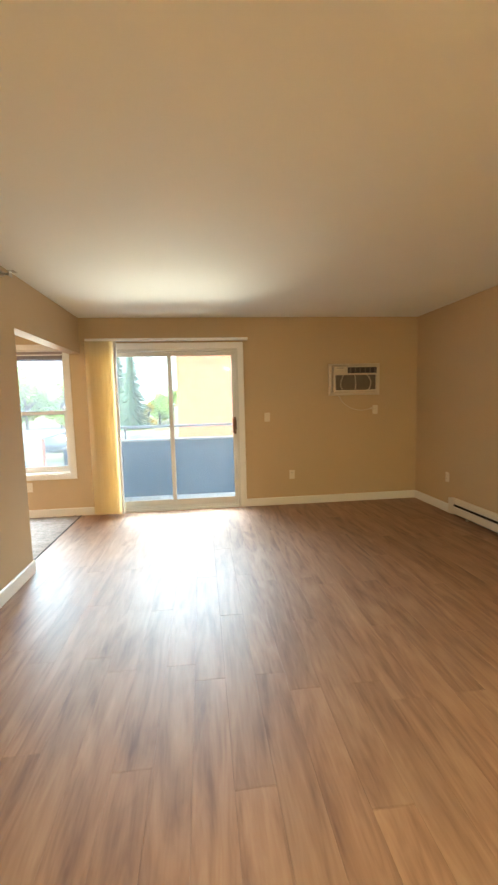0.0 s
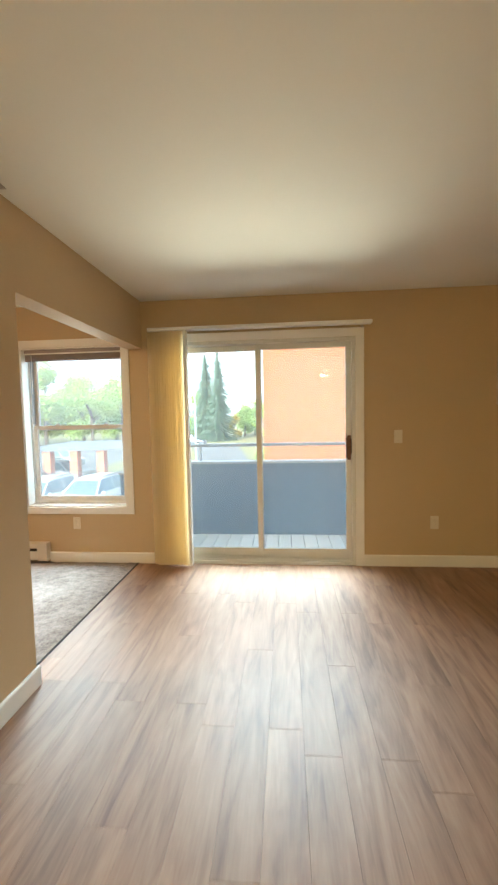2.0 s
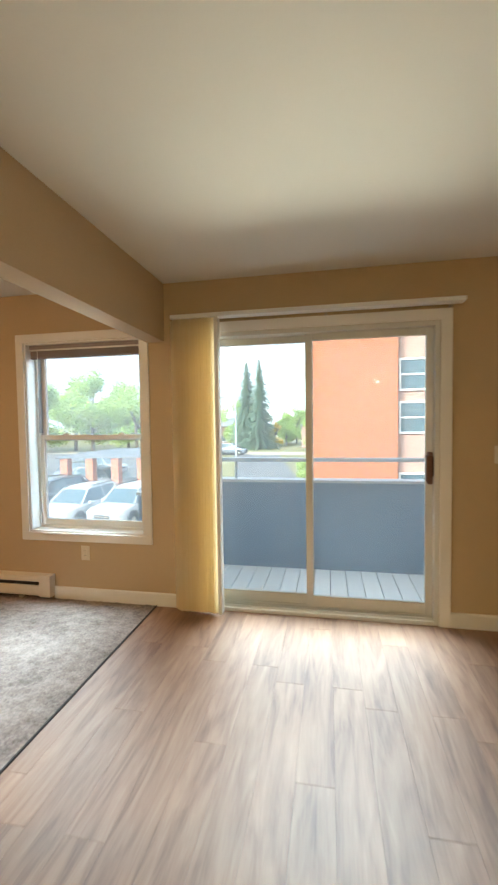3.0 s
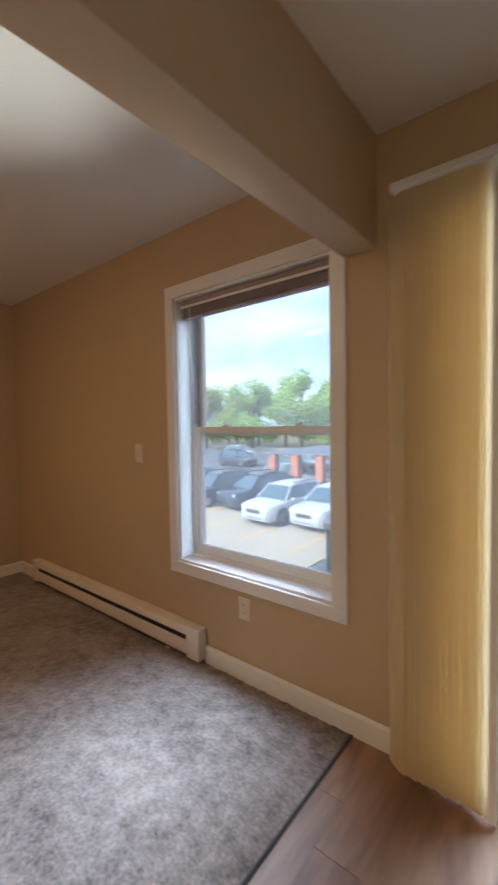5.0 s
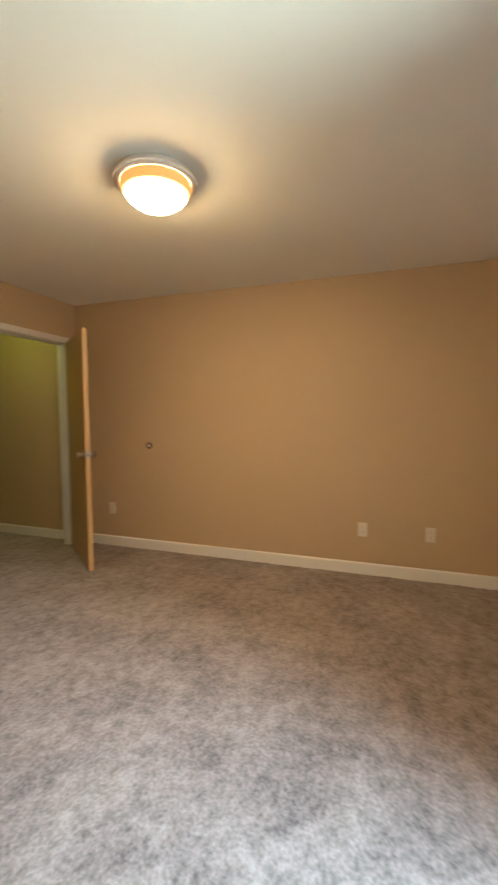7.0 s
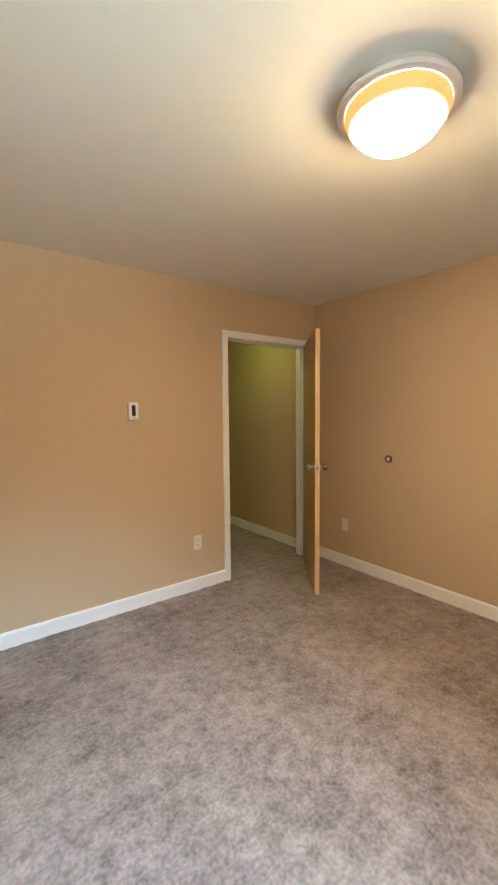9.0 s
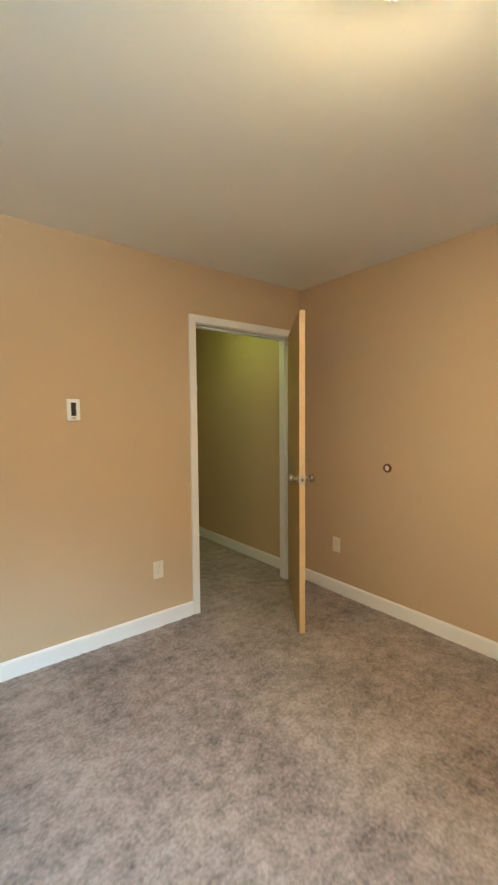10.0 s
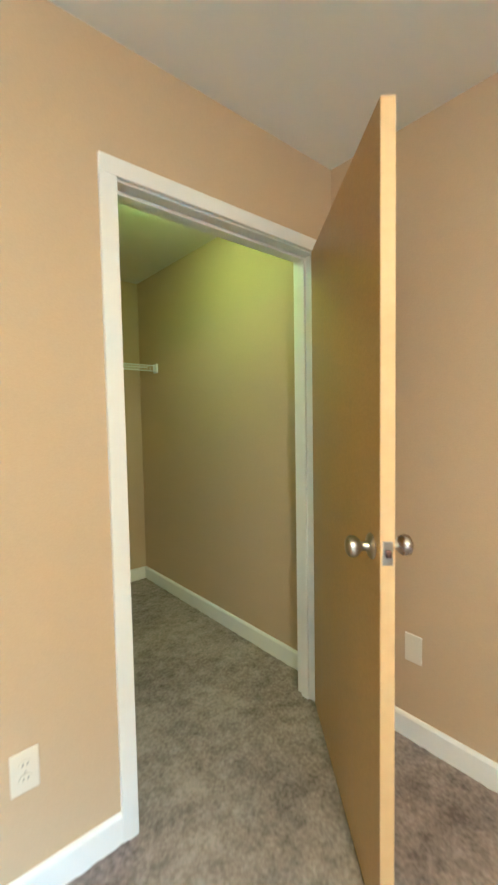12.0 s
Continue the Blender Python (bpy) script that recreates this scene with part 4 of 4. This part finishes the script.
def parapet():
    p = thing("balcony_parapet", pose(0, 0, -0.082), "blue-grey solid balcony parapet with a metal rail", "parapet", kind="structure")
    top = 0.895
    slab("front_wall", PARAPET, p, BX0 - 0.12, BY, 0, BX1 + 0.12, BY + 0.12, top, bevel=0.004)
    slab("side_wall", PARAPET, p, BX0 - 0.12, NB - 0.082 + 0.09, 0, BX0, BY, top, bevel=0.004)
    slab("side_wall", PARAPET, p, BX1, NB + 0.01, 0, BX1 + 0.12, BY, top, bevel=0.004)
    slab("cap", CAPM, p, BX0 - 0.14, BY - 0.02, top, BX1 + 0.14, BY + 0.14, top + 0.028, bevel=0.004)
    slab("cap", CAPM, p, BX0 - 0.14, NB + 0.01, top, BX0 + 0.02, BY - 0.021, top + 0.028, bevel=0.004)
    slab("rail", RAILM, p, BX0 - 0.12, BY + 0.03, 1.095, BX1 + 0.12, BY + 0.08, 1.133, bevel=0.006)
    slab("rail", RAILM, p, BX0 - 0.085, NB + 0.01, 1.095, BX0 - 0.035, BY + 0.03, 1.133, bevel=0.006)
    for x in (BX0 - 0.06, -1.10, 1.12, BX1 - 0.1):
        bm = bmesh.new()
        rod(bm, (x, BY + 0.055, top + 0.02), (x, BY + 0.055, 1.1), 0.016, 12)
        part("post", bm, RAILM, p)


parapet()
slab_board = bmesh.new()
box(slab_board, -0.0685, 0, -0.014, 0.0685, BY - NB - 0.02, 0.014, bevel=0.003, seg=1)
BOARD = mesh_of("deck_board", slab_board, DECK)
# a plain dark sheet: the shade between the boards put in as colour
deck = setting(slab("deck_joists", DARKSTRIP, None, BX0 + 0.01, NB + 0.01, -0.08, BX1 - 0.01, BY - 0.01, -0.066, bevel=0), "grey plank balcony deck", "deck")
for k in range(int((BX1 - BX0) / 0.143)):
    ob = new("deck_board", BOARD)
    ob.parent = deck
    ob.matrix_world = pose(BX0 + 0.075 + 0.143 * k, NB + 0.012, -0.051 + random.uniform(-0.0015, 0.0015))

# ---- the ground outside ----
GZ = -3.0


def sheet(name, material, pts, z, label, category):
    bm = bmesh.new()
    bm.faces.new([bm.verts.new((x, y, z)) for x, y in pts])
    ob = part(name, bm, material)
    return setting(ob, label, category)


sheet("ground", GRASS, [(-900, -900), (900, -900), (900, 900), (-900, 900)], GZ - 0.03, "dry mown grass reaching to the horizon", "ground")
sheet("parking_lot", LOT, [(-60, 6), (-7.4, 6), (-6.6, 31), (-12, 33.5), (-60, 34)], GZ, "sun-bleached sandy parking lot paving", "parking lot")
sheet("road", ASPHALT, [(-7.3, 6), (-1.6, 6), (-1.9, 31), (-8, 66), (-15, 66), (-6.5, 31)], GZ, "worn grey asphalt drive", "road")
sheet("cross_road", LOT, [(-140, 66), (40, 58), (40, 63), (-140, 73)], GZ + 0.004, "pale dusty street crossing behind", "road")
sheet("far_lot", ASPHALT, [(-90, 34.2), (-16, 34.2), (-20, 62), (-90, 66)], GZ + 0.002, "grey asphalt lot full of parked vehicles", "parking lot")
for k in range(9):
    x = -20.2 + 1.0 * 2.35 * k
    line = bmesh.new()
    box(line, x, 15.2, GZ + 0.003, x + 0.11, 20.2, GZ + 0.007)
    setting(part("bay_line", line, YELLOWLINE), "yellow painted parking bay line", "road marking")


# ---- vehicles ----
def car(paint, label, tall=1.0):
    """A crossover: nose towards -y, length along y, wheels on z = 0."""
    c = thing("car", pose(0, 0, 0), label, "car", "parked cars")
    h = 0.93

    def loft(bm, rows):
        """Rings of half a section mirrored about x = 0: y, then (half width, height) from the sill up to the middle."""
        rings = []
        for y, half in rows:
            ring = [bm.verts.new((-w, y, z)) for w, z in half] + [bm.verts.new((w, y, z)) for w, z in reversed(half)]
            rings.append(ring)
        for a, b in zip(rings, rings[1:]):
            for k in range(len(a)):
                j = (k + 1) % len(a)
                bm.faces.new((a[k], a[j], b[j], b[k]))
        bm.faces.new(rings[0])
        bm.faces.new(rings[-1])

    def section(y, w, low, belt, top, crown):
        return (y, [(w * 0.86, low), (w * 0.98, low + 0.12), (w, (low + belt) / 2), (w * 0.985, belt - 0.06), (w * 0.93, belt), (crown, (belt + top) / 2 + 0.012), (crown * 0.55, top)])

    bm = bmesh.new()
    loft(bm, [section(-2.30, 0.66, 0.34, 0.70, 0.72, 0.45), section(-2.25, 0.76, 0.26, 0.80, 0.83, 0.56), section(-2.10, 0.86, 0.22, 0.88, 0.93, 0.64), section(-1.75, 0.92, 0.21, 0.95, 1.00, 0.66),
              section(-1.05, h, 0.21, 1.02, 1.07, 0.66), section(0.0, h, 0.21, 1.04, 1.06, 0.6), section(1.4, h, 0.22, 1.07, 1.08, 0.6), section(2.05, 0.89, 0.26, 1.06, 1.08, 0.6), section(2.26, 0.80, 0.34, 0.98, 1.0, 0.55)])
    part("body", bm, paint, c, smooth=True)
    t = 1.68 * tall

    def hoop(y, z, w, base=1.0):
        return (y, [(0.86, base), (0.85 - 0.02, base + 0.08), (w + 0.05, base + (z - base) * 0.8), (w, z - 0.03), (w - 0.09, z), (w * 0.4, z + 0.012)])

    bm = bmesh.new()
    loft(bm, [(-1.20, [(0.82, 0.98), (0.81, 1.0), (0.80, 1.02), (0.78, 1.04), (0.7, 1.05), (0.3, 1.06)]), hoop(-0.42, t - 0.07, 0.60), hoop(0.3, t - 0.01, 0.62), hoop(1.45, t - 0.04, 0.61),
              (2.12, [(0.80, 1.0), (0.79, 1.03), (0.77, 1.07), (0.74, 1.1), (0.66, 1.12), (0.3, 1.13)])])
    part("cabin_glass", bm, CARGLASS, c, "dark tinted windows", smooth=True)
    bm = bmesh.new()
    loft(bm, [(y, [(w + 0.03, z - 0.06), (w + 0.015, z - 0.02), (w - 0.07, z + 0.016), (w * 0.5, z + 0.03)]) for y, z, w in ((-0.5, t - 0.09, 0.59), (-0.25, t - 0.045, 0.61), (0.3, t, 0.62), (1.45, t - 0.03, 0.61), (1.72, t - 0.10, 0.60))])
    part("roof", bm, paint, c, smooth=True)
    for x in (-1, 1):
        for y0, y1, r in ((-1.14, -0.46, 0.045), (0.46, 0.42, 0.035), (1.52, 1.42, 0.06), (2.04, 1.62, 0.05)):
            bm = bmesh.new()
            rod(bm, (x * 0.835, y0, 1.03), (x * 0.635, y1, t - 0.07), r, 8, r * 0.8)
            part("pillar", bm, paint, c, smooth=True)
        bm = bmesh.new()
        rod(bm, (x * 0.58, -0.3, t + 0.03), (x * 0.57, 1.5, t + 0.02), 0.02, 8)
        part("roof_rail", bm, TYRE, c)
        bm = bmesh.new()
        box(bm, x * 0.60 - 0.19, -2.24, 0.72, x * 0.60 + 0.19, -1.98, 0.85, bevel=0.035)
        part("headlight", bm, LENS, c, "clear headlight")
        bm = bmesh.new()
        box(bm, x * 0.62 - 0.11, -2.285, 0.42, x * 0.62 + 0.11, -2.18, 0.50, bevel=0.02)
        part("fog_light", bm, TYRE, c)
        bm = bmesh.new()
        box(bm, x * 0.98 - 0.09, -0.86, 1.0, x * 0.98 + 0.09, -0.70, 1.14, bevel=0.04)
        part("side_mirror", bm, paint, c)
        slab("sill_cladding", TYRE, c, x * 0.92 - 0.02, -1.05, 0.2, x * 0.92 + 0.02, 1.0, 0.36, bevel=0.01)
        for y in (-1.42, 1.38):
            bm = bmesh.new()
            turned(bm, [(0.0, 0.0), (0.41, 0.0), (0.43, 0.02), (0.41, 0.035), (0.0, 0.035)], pose(x * 0.905, y, 0.38, 0, 90 * x, 0), 24)
            part("wheel_arch", bm, TYRE, c)
            bm = bmesh.new()
            turned(bm, [(0.20, 0.0), (0.33, 0.0), (0.35, 0.03), (0.35, 0.21), (0.33, 0.24), (0.20, 0.24)], pose(x * 0.715, y, 0.35, 0, 90 * x, 0), 24)
            tyre = part("tyre", bm, TYRE, c, smooth=True)
            bm = bmesh.new()
            turned(bm, [(0, 0.20), (0.06, 0.235), (0.2, 0.225), (0.21, 0.0)], pose(x * 0.715, y, 0.35, 0, 90 * x, 0), 20)
            part("rim", bm, CHROME, tyre)
    slab("grille", TYRE, c, -0.40, -2.315, 0.56, 0.40, -2.2, 0.74, bevel=0.03)
    slab("grille_bar", CHROME, c, -0.38, -2.325, 0.655, 0.38, -2.3, 0.685, bevel=0.005)
    slab("bumper_intake", TYRE, c, -0.5, -2.30, 0.33, 0.5, -2.2, 0.42, bevel=0.02)
    slab("hood_seam", TYRE, c, -0.55, -2.235, 0.862, 0.55, -2.22, 0.868, bevel=0)
    return c


def parked(first, rows):
    for k, (x, y, turn) in enumerate(rows):
        m = pose(x, y, GZ, 0, 0, turn)
        if k:
            copy_thing(first, m)
        else:
            first.matrix_world = m


parked(car(WHITECAR, "white crossover parked in the sunny lot"), [(-11.35, 19.5, -6), (-9.1, 19.9, -6), (-20.5, 36.5, 84), (-15.2, 27.6, 84), (-36, 45, 80)])
parked(car(DARKCAR, "dark blue crossover parked in the lot", 1.04), [(-14.3, 21.2, -14), (-16.6, 20.6, -14), (-29, 36.5, 82), (-44, 44, 84), (-13.4, 41, 84)])
parked(car(GREYCAR, "grey crossover parked in the lot"), [(-19.4, 20.8, -12), (-18.2, 30.5, 84), (-24.5, 42, 80), (-39, 37.5, 85), (-13.9, 60, 84)])
parked(car(WHITECAR, "white crossover parked beside the brick building"), [(0.7, 16.6, 80)])


# ---- carport on brick pillars ----
def carport():
    c = thing("carport", pose(0, 0, GZ), "low metal-roofed carport on orange brick pillars", "carport")
    for x, y in ((-15.9, 24.8), (-14.34, 25.0), (-12.77, 25.2), (-11.2, 25.4), (-9.63, 25.6)):
        bm = bmesh.new()
        box(bm, x - 0.24, y - 0.24, 0, x + 0.24, y + 0.24, 2.45, bevel=0.01)
        part("pillar", bm, PILLAR, c)
    bm = bmesh.new()
    for k in range(56):
        x = -16.3 + 0.128 * k
        a, b = (x, 24.4 + 0.13 * (x + 16.3), 2.51), (x, 31.5 + 0.13 * (x + 16.3), 2.62)
        rod(bm, a, b, 0.062, 6)
    part("roof_sheet", bm, ROOFM, c)


carport()


# ---- trees ----
def leaf_cloud(name, material, parent, centres, count, size, flat=0.8):
    """A crown of many small leaves in uneven clumps."""
    verts, faces = [], []
    for _ in range(count):
        cx, cy, cz, cr = random.choice(centres)
        d = Vector((random.gauss(0, 1), random.gauss(0, 1), random.gauss(0, 1) * flat)).normalized() * cr * (random.random() ** 0.45) * 1.18
        p = Vector((cx, cy, cz)) + d
        u = Vector((random.uniform(-1, 1), random.uniform(-1, 1), random.uniform(-0.6, 0.6))).normalized()
        w = u.cross(Vector((random.uniform(-1, 1), random.uniform(-1, 1), 1))).normalized()
        s = size * random.uniform(0.6, 1.3)
        k = len(verts)
        verts += [p - u * s, p + w * s * 0.55, p + u * s, p - w * s * 0.55]
        faces.append((k, k + 1, k + 2, k + 3))
    me = bpy.data.meshes.new(name)
    me.from_pydata([tuple(v) for v in verts], [], faces)
    me.materials.append(material)
    ob = new(name, me)
    ob.parent = parent
    return ob


def broadleaf(material, label, height=12.5, spread=4.2, leaves=6000):
    t = thing("tree", pose(0, 0, 0), label, "tree", "trees behind the lots")
    bm = bmesh.new()
    rod(bm, (0, 0, 0), (0.1, 0.05, height * 0.55), 0.32, 10, 0.16)
    trunk = part("trunk", bm, BARK, t)
    centres = []
    for k in range(22):
        a, z = 2.4 * k, height * (0.20 + 0.66 * ((k * 0.618) % 1))
        reach = spread * (0.75 if z < height * 0.7 else 0.48) * random.uniform(0.7, 1.1)
        tip = (reach * math.cos(a), reach * math.sin(a), z)
        bm = bmesh.new()
        rod(bm, (0.05, 0.03, height * 0.25 + 0.2 * z), tip, 0.10, 6, 0.03)
        part("limb", bm, BARK, t)
        centres.append((*tip, spread * random.uniform(0.22, 0.44)))
    centres.append((0, 0, height * 0.9, spread * 0.36))
    leaf_cloud("crown", material, t, centres, leaves, 0.30)
    return t


green = broadleaf(LEAF, "leafy green broadleaf tree in summer leaf")
lime = broadleaf(LEAFB, "yellow-green broadleaf tree beginning to turn", 11.5, 4.0)
green.matrix_world = pose(-48, 63, GZ, 0, 0, 20)
lime.matrix_world = pose(-55.5, 58.5, GZ)
for k, (x, y, s) in enumerate(((-52, 70, 1.0), (-44, 68, 1.05), (-39.5, 66, 1.1), (-35, 70, 0.92), (-31.5, 66, 0.88), (-28, 70, 0.8), (-56, 68, 1.0), (-24, 74, 0.72), (-66, 64, 1.1), (-41, 78, 1.05), (-33, 79, 1.0),
                             (-21, 84, 0.62), (-17.5, 92, 0.7), (-16.5, 78, 0.7), (-9.2, 92, 0.55), (-6.8, 90, 0.62), (-5.0, 96, 0.6), (-8.4, 84, 0.5), (-2.6, 71, 0.5), (-70, 78, 1.1))):
    copy_thing(green, pose(x, y, GZ, 0, 0, 47 * k) @ Matrix.Diagonal((s, s, s, 1)))
for k, (x, y, s) in enumerate(((-62, 72, 0.95), (-50, 61, 0.8))):
    copy_thing(lime, pose(x, y, GZ, 0, 0, 61 * k) @ Matrix.Diagonal((s, s, s, 1)))


def spruce(label, height=15.5):
    t = thing("spruce_tree", pose(0, 0, 0), label, "tree", "spruce trees")
    bm = bmesh.new()
    rod(bm, (0, 0, 0), (0, 0, height), 0.25, 10, 0.03)
    part("trunk", bm, BARK, t)
    verts, faces = [], []
    z = 0.7
    while z < height - 0.1:
        r = (4.0 * (1 - z / height) ** 0.9 + 0.16) * random.uniform(0.72, 1.12)
        for k in range(16):
            a = k * 2 * math.pi / 16 + z * 3.1 + random.uniform(-0.2, 0.2)
            rr = r * random.uniform(0.65, 1.12)
            for s in range(5):
                f0 = s / 5
                d0 = Vector((math.cos(a), math.sin(a), 0))
                side = Vector((-math.sin(a), math.cos(a), 0))
                w = (0.26 * (1 - f0) + 0.10) * min(1, r * 0.7 + 0.2)
                p0 = d0 * rr * f0 + Vector((0, 0, z - 0.35 * rr * f0 + random.uniform(-0.08, 0.08)))
                p1 = d0 * rr * (f0 + 0.24) + Vector((0, 0, z - 0.35 * rr * (f0 + 0.24) - 0.05))
                i = len(verts)
                verts += [p0 - side * w, p0 + side * w - Vector((0, 0, 0.12)), p1 + side * w * 0.5 - Vector((0, 0, 0.16)), p1 - side * w * 0.5]
                faces.append((i, i + 1, i + 2, i + 3))
        z += 0.36
    me = bpy.data.meshes.new("boughs")
    me.from_pydata([tuple(v) for v in verts], [], faces)
    me.materials.append(NEEDLE)
    ob = new("boughs", me)
    ob.parent = t
    return t


spruce_a = spruce("tall dark green spruce beside the street")
spruce_a.matrix_world = pose(-14.3, 74, GZ)
copy_thing(spruce_a, pose(-11.9, 73, GZ, 0, 0, 40) @ Matrix.Diagonal((0.95, 0.95, 1.02, 1)))
yellow = broadleaf(LEAFY, "small tree in yellow autumn leaf", 4.6, 1.5, 700)
yellow.matrix_world = pose(-9.6, 76, GZ)


def bush(m):
    b = thing("bush", m, "rounded green bush by the kerb", "bush", "bushes")
    bm = bmesh.new()
    for k in range(7):
        a = 0.9 * k
        rod(bm, (0, 0, 0), (0.4 * math.cos(a), 0.4 * math.sin(a), 0.9), 0.03, 6, 0.012)
    part("stems", bm, BARK, b)
    leaf_cloud("foliage", LEAF, b, [(0.4 * math.cos(k), 0.4 * math.sin(k), 0.75 + 0.1 * (k % 3), 0.5) for k in range(7)], 1500, 0.09)
    return b


copy_thing(bush(pose(-2.0, 37, GZ)), pose(-1.75, 32.5, GZ, 0, 0, 80) @ Matrix.Diagonal((0.8, 0.8, 0.75, 1)))


def lattice_tower():
    """A tall three-legged radio mast of steel lattice."""
    t = thing("radio_tower", pose(-14.0, 122, GZ), "tall grey steel lattice radio tower", "tower")
    H, w0, w1 = 46.0, 3.4, 1.3

    def leg(k, z):
        w = w0 + (w1 - w0) * z / H
        a = 2 * math.pi * k / 3 + 0.4
        return (w * 0.58 * math.cos(a), w * 0.58 * math.sin(a), z)

    for k in range(3):
        bm = bmesh.new()
        rod(bm, leg(k, 0), leg(k, H), 0.13, 8, 0.09)
        part("leg", bm, TOWER, t)
    bm = bmesh.new()
    n = 18
    for i in range(n):
        za, zb = H * i / n, H * (i + 1) / n
        for k in range(3):
            j = (k + 1) % 3
            rod(bm, leg(k, za), leg(j, zb), 0.055, 5)
            rod(bm, leg(j, za), leg(k, zb), 0.055, 5)
            rod(bm, leg(k, zb), leg(j, zb), 0.05, 5)
    part("bracing", bm, TOWER, t)
    bm = bmesh.new()
    turned(bm, [(0, 0), (0.75, 0.1), (0.8, 0.35), (0, 0.45)], pose(1.5, -0.5, 37.0, 90, 0, 20), 20)
    part("dish", bm, TYRE, t, "dark round dish")


lattice_tower()


# ---- neighbouring buildings ----
def facade_window(parent, x, y, z, w, h):
    bm = bmesh.new()
    for c in ((x, y, z, x + 0.07, y + 0.1, z + h), (x + w - 0.07, y, z, x + w, y + 0.1, z + h), (x + 0.07, y, z, x + w - 0.07, y + 0.1, z + 0.07), (x + 0.07, y, z + h - 0.07, x + w - 0.07, y + 0.1, z + h), (x + 0.07, y, z + h * 0.5 - 0.03, x + w - 0.07, y + 0.1, z + h * 0.5 + 0.03)):
        box(bm, *c)
    f = part("window_frame", bm, VINYL, parent)
    slab("pane", CARGLASS, f, x + 0.06, y + 0.05, z + 0.06, x + w - 0.06, y + 0.07, z + h - 0.06, bevel=0)


def brick_block():
    b = thing("brick_building", pose(0, 0, GZ), "orange brick apartment building with a projecting stair tower", "building")
    slab("tower_wall", BRICK, b, -1.02, 19.2, 0, 2.5, 26.0, 12.0, bevel=0.01)
    slab("main_wall", BRICKFAR, b, 2.51, 20.6, 0, 22.0, 26.0, 11.2, bevel=0.01)
    slab("roof_edge", CAPM, b, 2.5, 20.4, 11.2, 22.2, 26.2, 11.45, bevel=0.02)
    slab("tower_coping", CAPM, b, -1.12, 19.1, 12.0, 2.6, 26.1, 12.2, bevel=0.02)
    for z in (0.9, 3.9, 5.7, 8.5):
        for x in (2.75, 6.2, 9.6):
            facade_window(b, x, 20.5, z, 1.5, 1.35)


brick_block()


def low_house(m, w, d, h):
    b = thing("low_building", m, "single-storey brick building across the street", "building", "low buildings")
    slab("wall", BRICKFAR, b, 0, 0, 0, w, d, h, bevel=0.01)
    bm = bmesh.new()
    vs = [bm.verts.new(v) for v in ((-0.4, -0.4, h), (w + 0.4, -0.4, h), (w + 0.4, d + 0.4, h), (-0.4, d + 0.4, h), (w * 0.2, d / 2, h + 1.6), (w * 0.8, d / 2, h + 1.6))]
    for f in ((0, 1, 5, 4), (1, 2, 5), (2, 3, 4, 5), (3, 0, 4), (0, 3, 2, 1)):
        bm.faces.new([vs[i] for i in f])
    part("roof", bm, ROOFM, b)
    slab("door", GRILLE, b, 0.9, -0.03, 0, 1.8, 0.02, 2.1, bevel=0)
    for x in (2.6, 5.0):
        facade_window(b, x, -0.06, 1.0, 1.4, 1.2)
    return b


copy_thing(low_house(pose(-4.9, 77, GZ), 9, 6, 4.0), pose(-26, 80, GZ))


def street_lamp(m):
    s = thing("street_lamp", m, "slim grey metal street lamp", "street lamp")
    bm = bmesh.new()
    rod(bm, (0, 0, 0), (0, 0, 5.9), 0.07, 10, 0.045)
    part("pole", bm, RAILM, s)
    bm = bmesh.new()
    rod(bm, (0, 0, 5.85), (-0.8, 0, 6.05), 0.03, 8)
    part("arm", bm, RAILM, s)
    bm = bmesh.new()
    box(bm, -1.15, -0.12, 5.98, -0.7, 0.12, 6.1, bevel=0.03)
    part("lamp_head", bm, GRILLE, s)


street_lamp(pose(-5.75, 27, GZ))


# ---- floor planks, laid last ----
floor = setting(slab("floor", BARK, None, PW + 0.05, SY, -0.011, EX, NY, -0.0075, bevel=0), "brown oak-look plank floor with a satin sheen", "floor")
PLW, PLL = 0.152, 1.22
cache = {}


def plank_mesh(w, length):
    key = (round(w, 3), round(length, 3))
    if key not in cache:
        bm = bmesh.new()
        box(bm, 0.0002, 0.0005, -0.0072, w - 0.0002, length - 0.0005, 0.0, bevel=0.0007, seg=1)
        cache[key] = mesh_of("plank", bm, PLANK)
    return cache[key]


def lay(x0, x1, y0, y1, row):
    start = y0 - PLL * ((row * 0.37 + 0.13 * (row % 3)) % 1)
    while start < y1 - 0.02:
        a, b = max(start, y0), min(start + PLL, y1)
        if b - a > 0.02:
            ob = new("plank", plank_mesh(x1 - x0, b - a))
            ob.parent = floor
            ob.matrix_world = pose(x0, a, 0)
        start += PLL


row, x = 0, PE
while x < EX - 0.001:
    lay(x, min(x + PLW, EX), SY, NY, row)
    x, row = x + PLW, row + 1
lay(-1.478, PE, PEND, NY, 91)
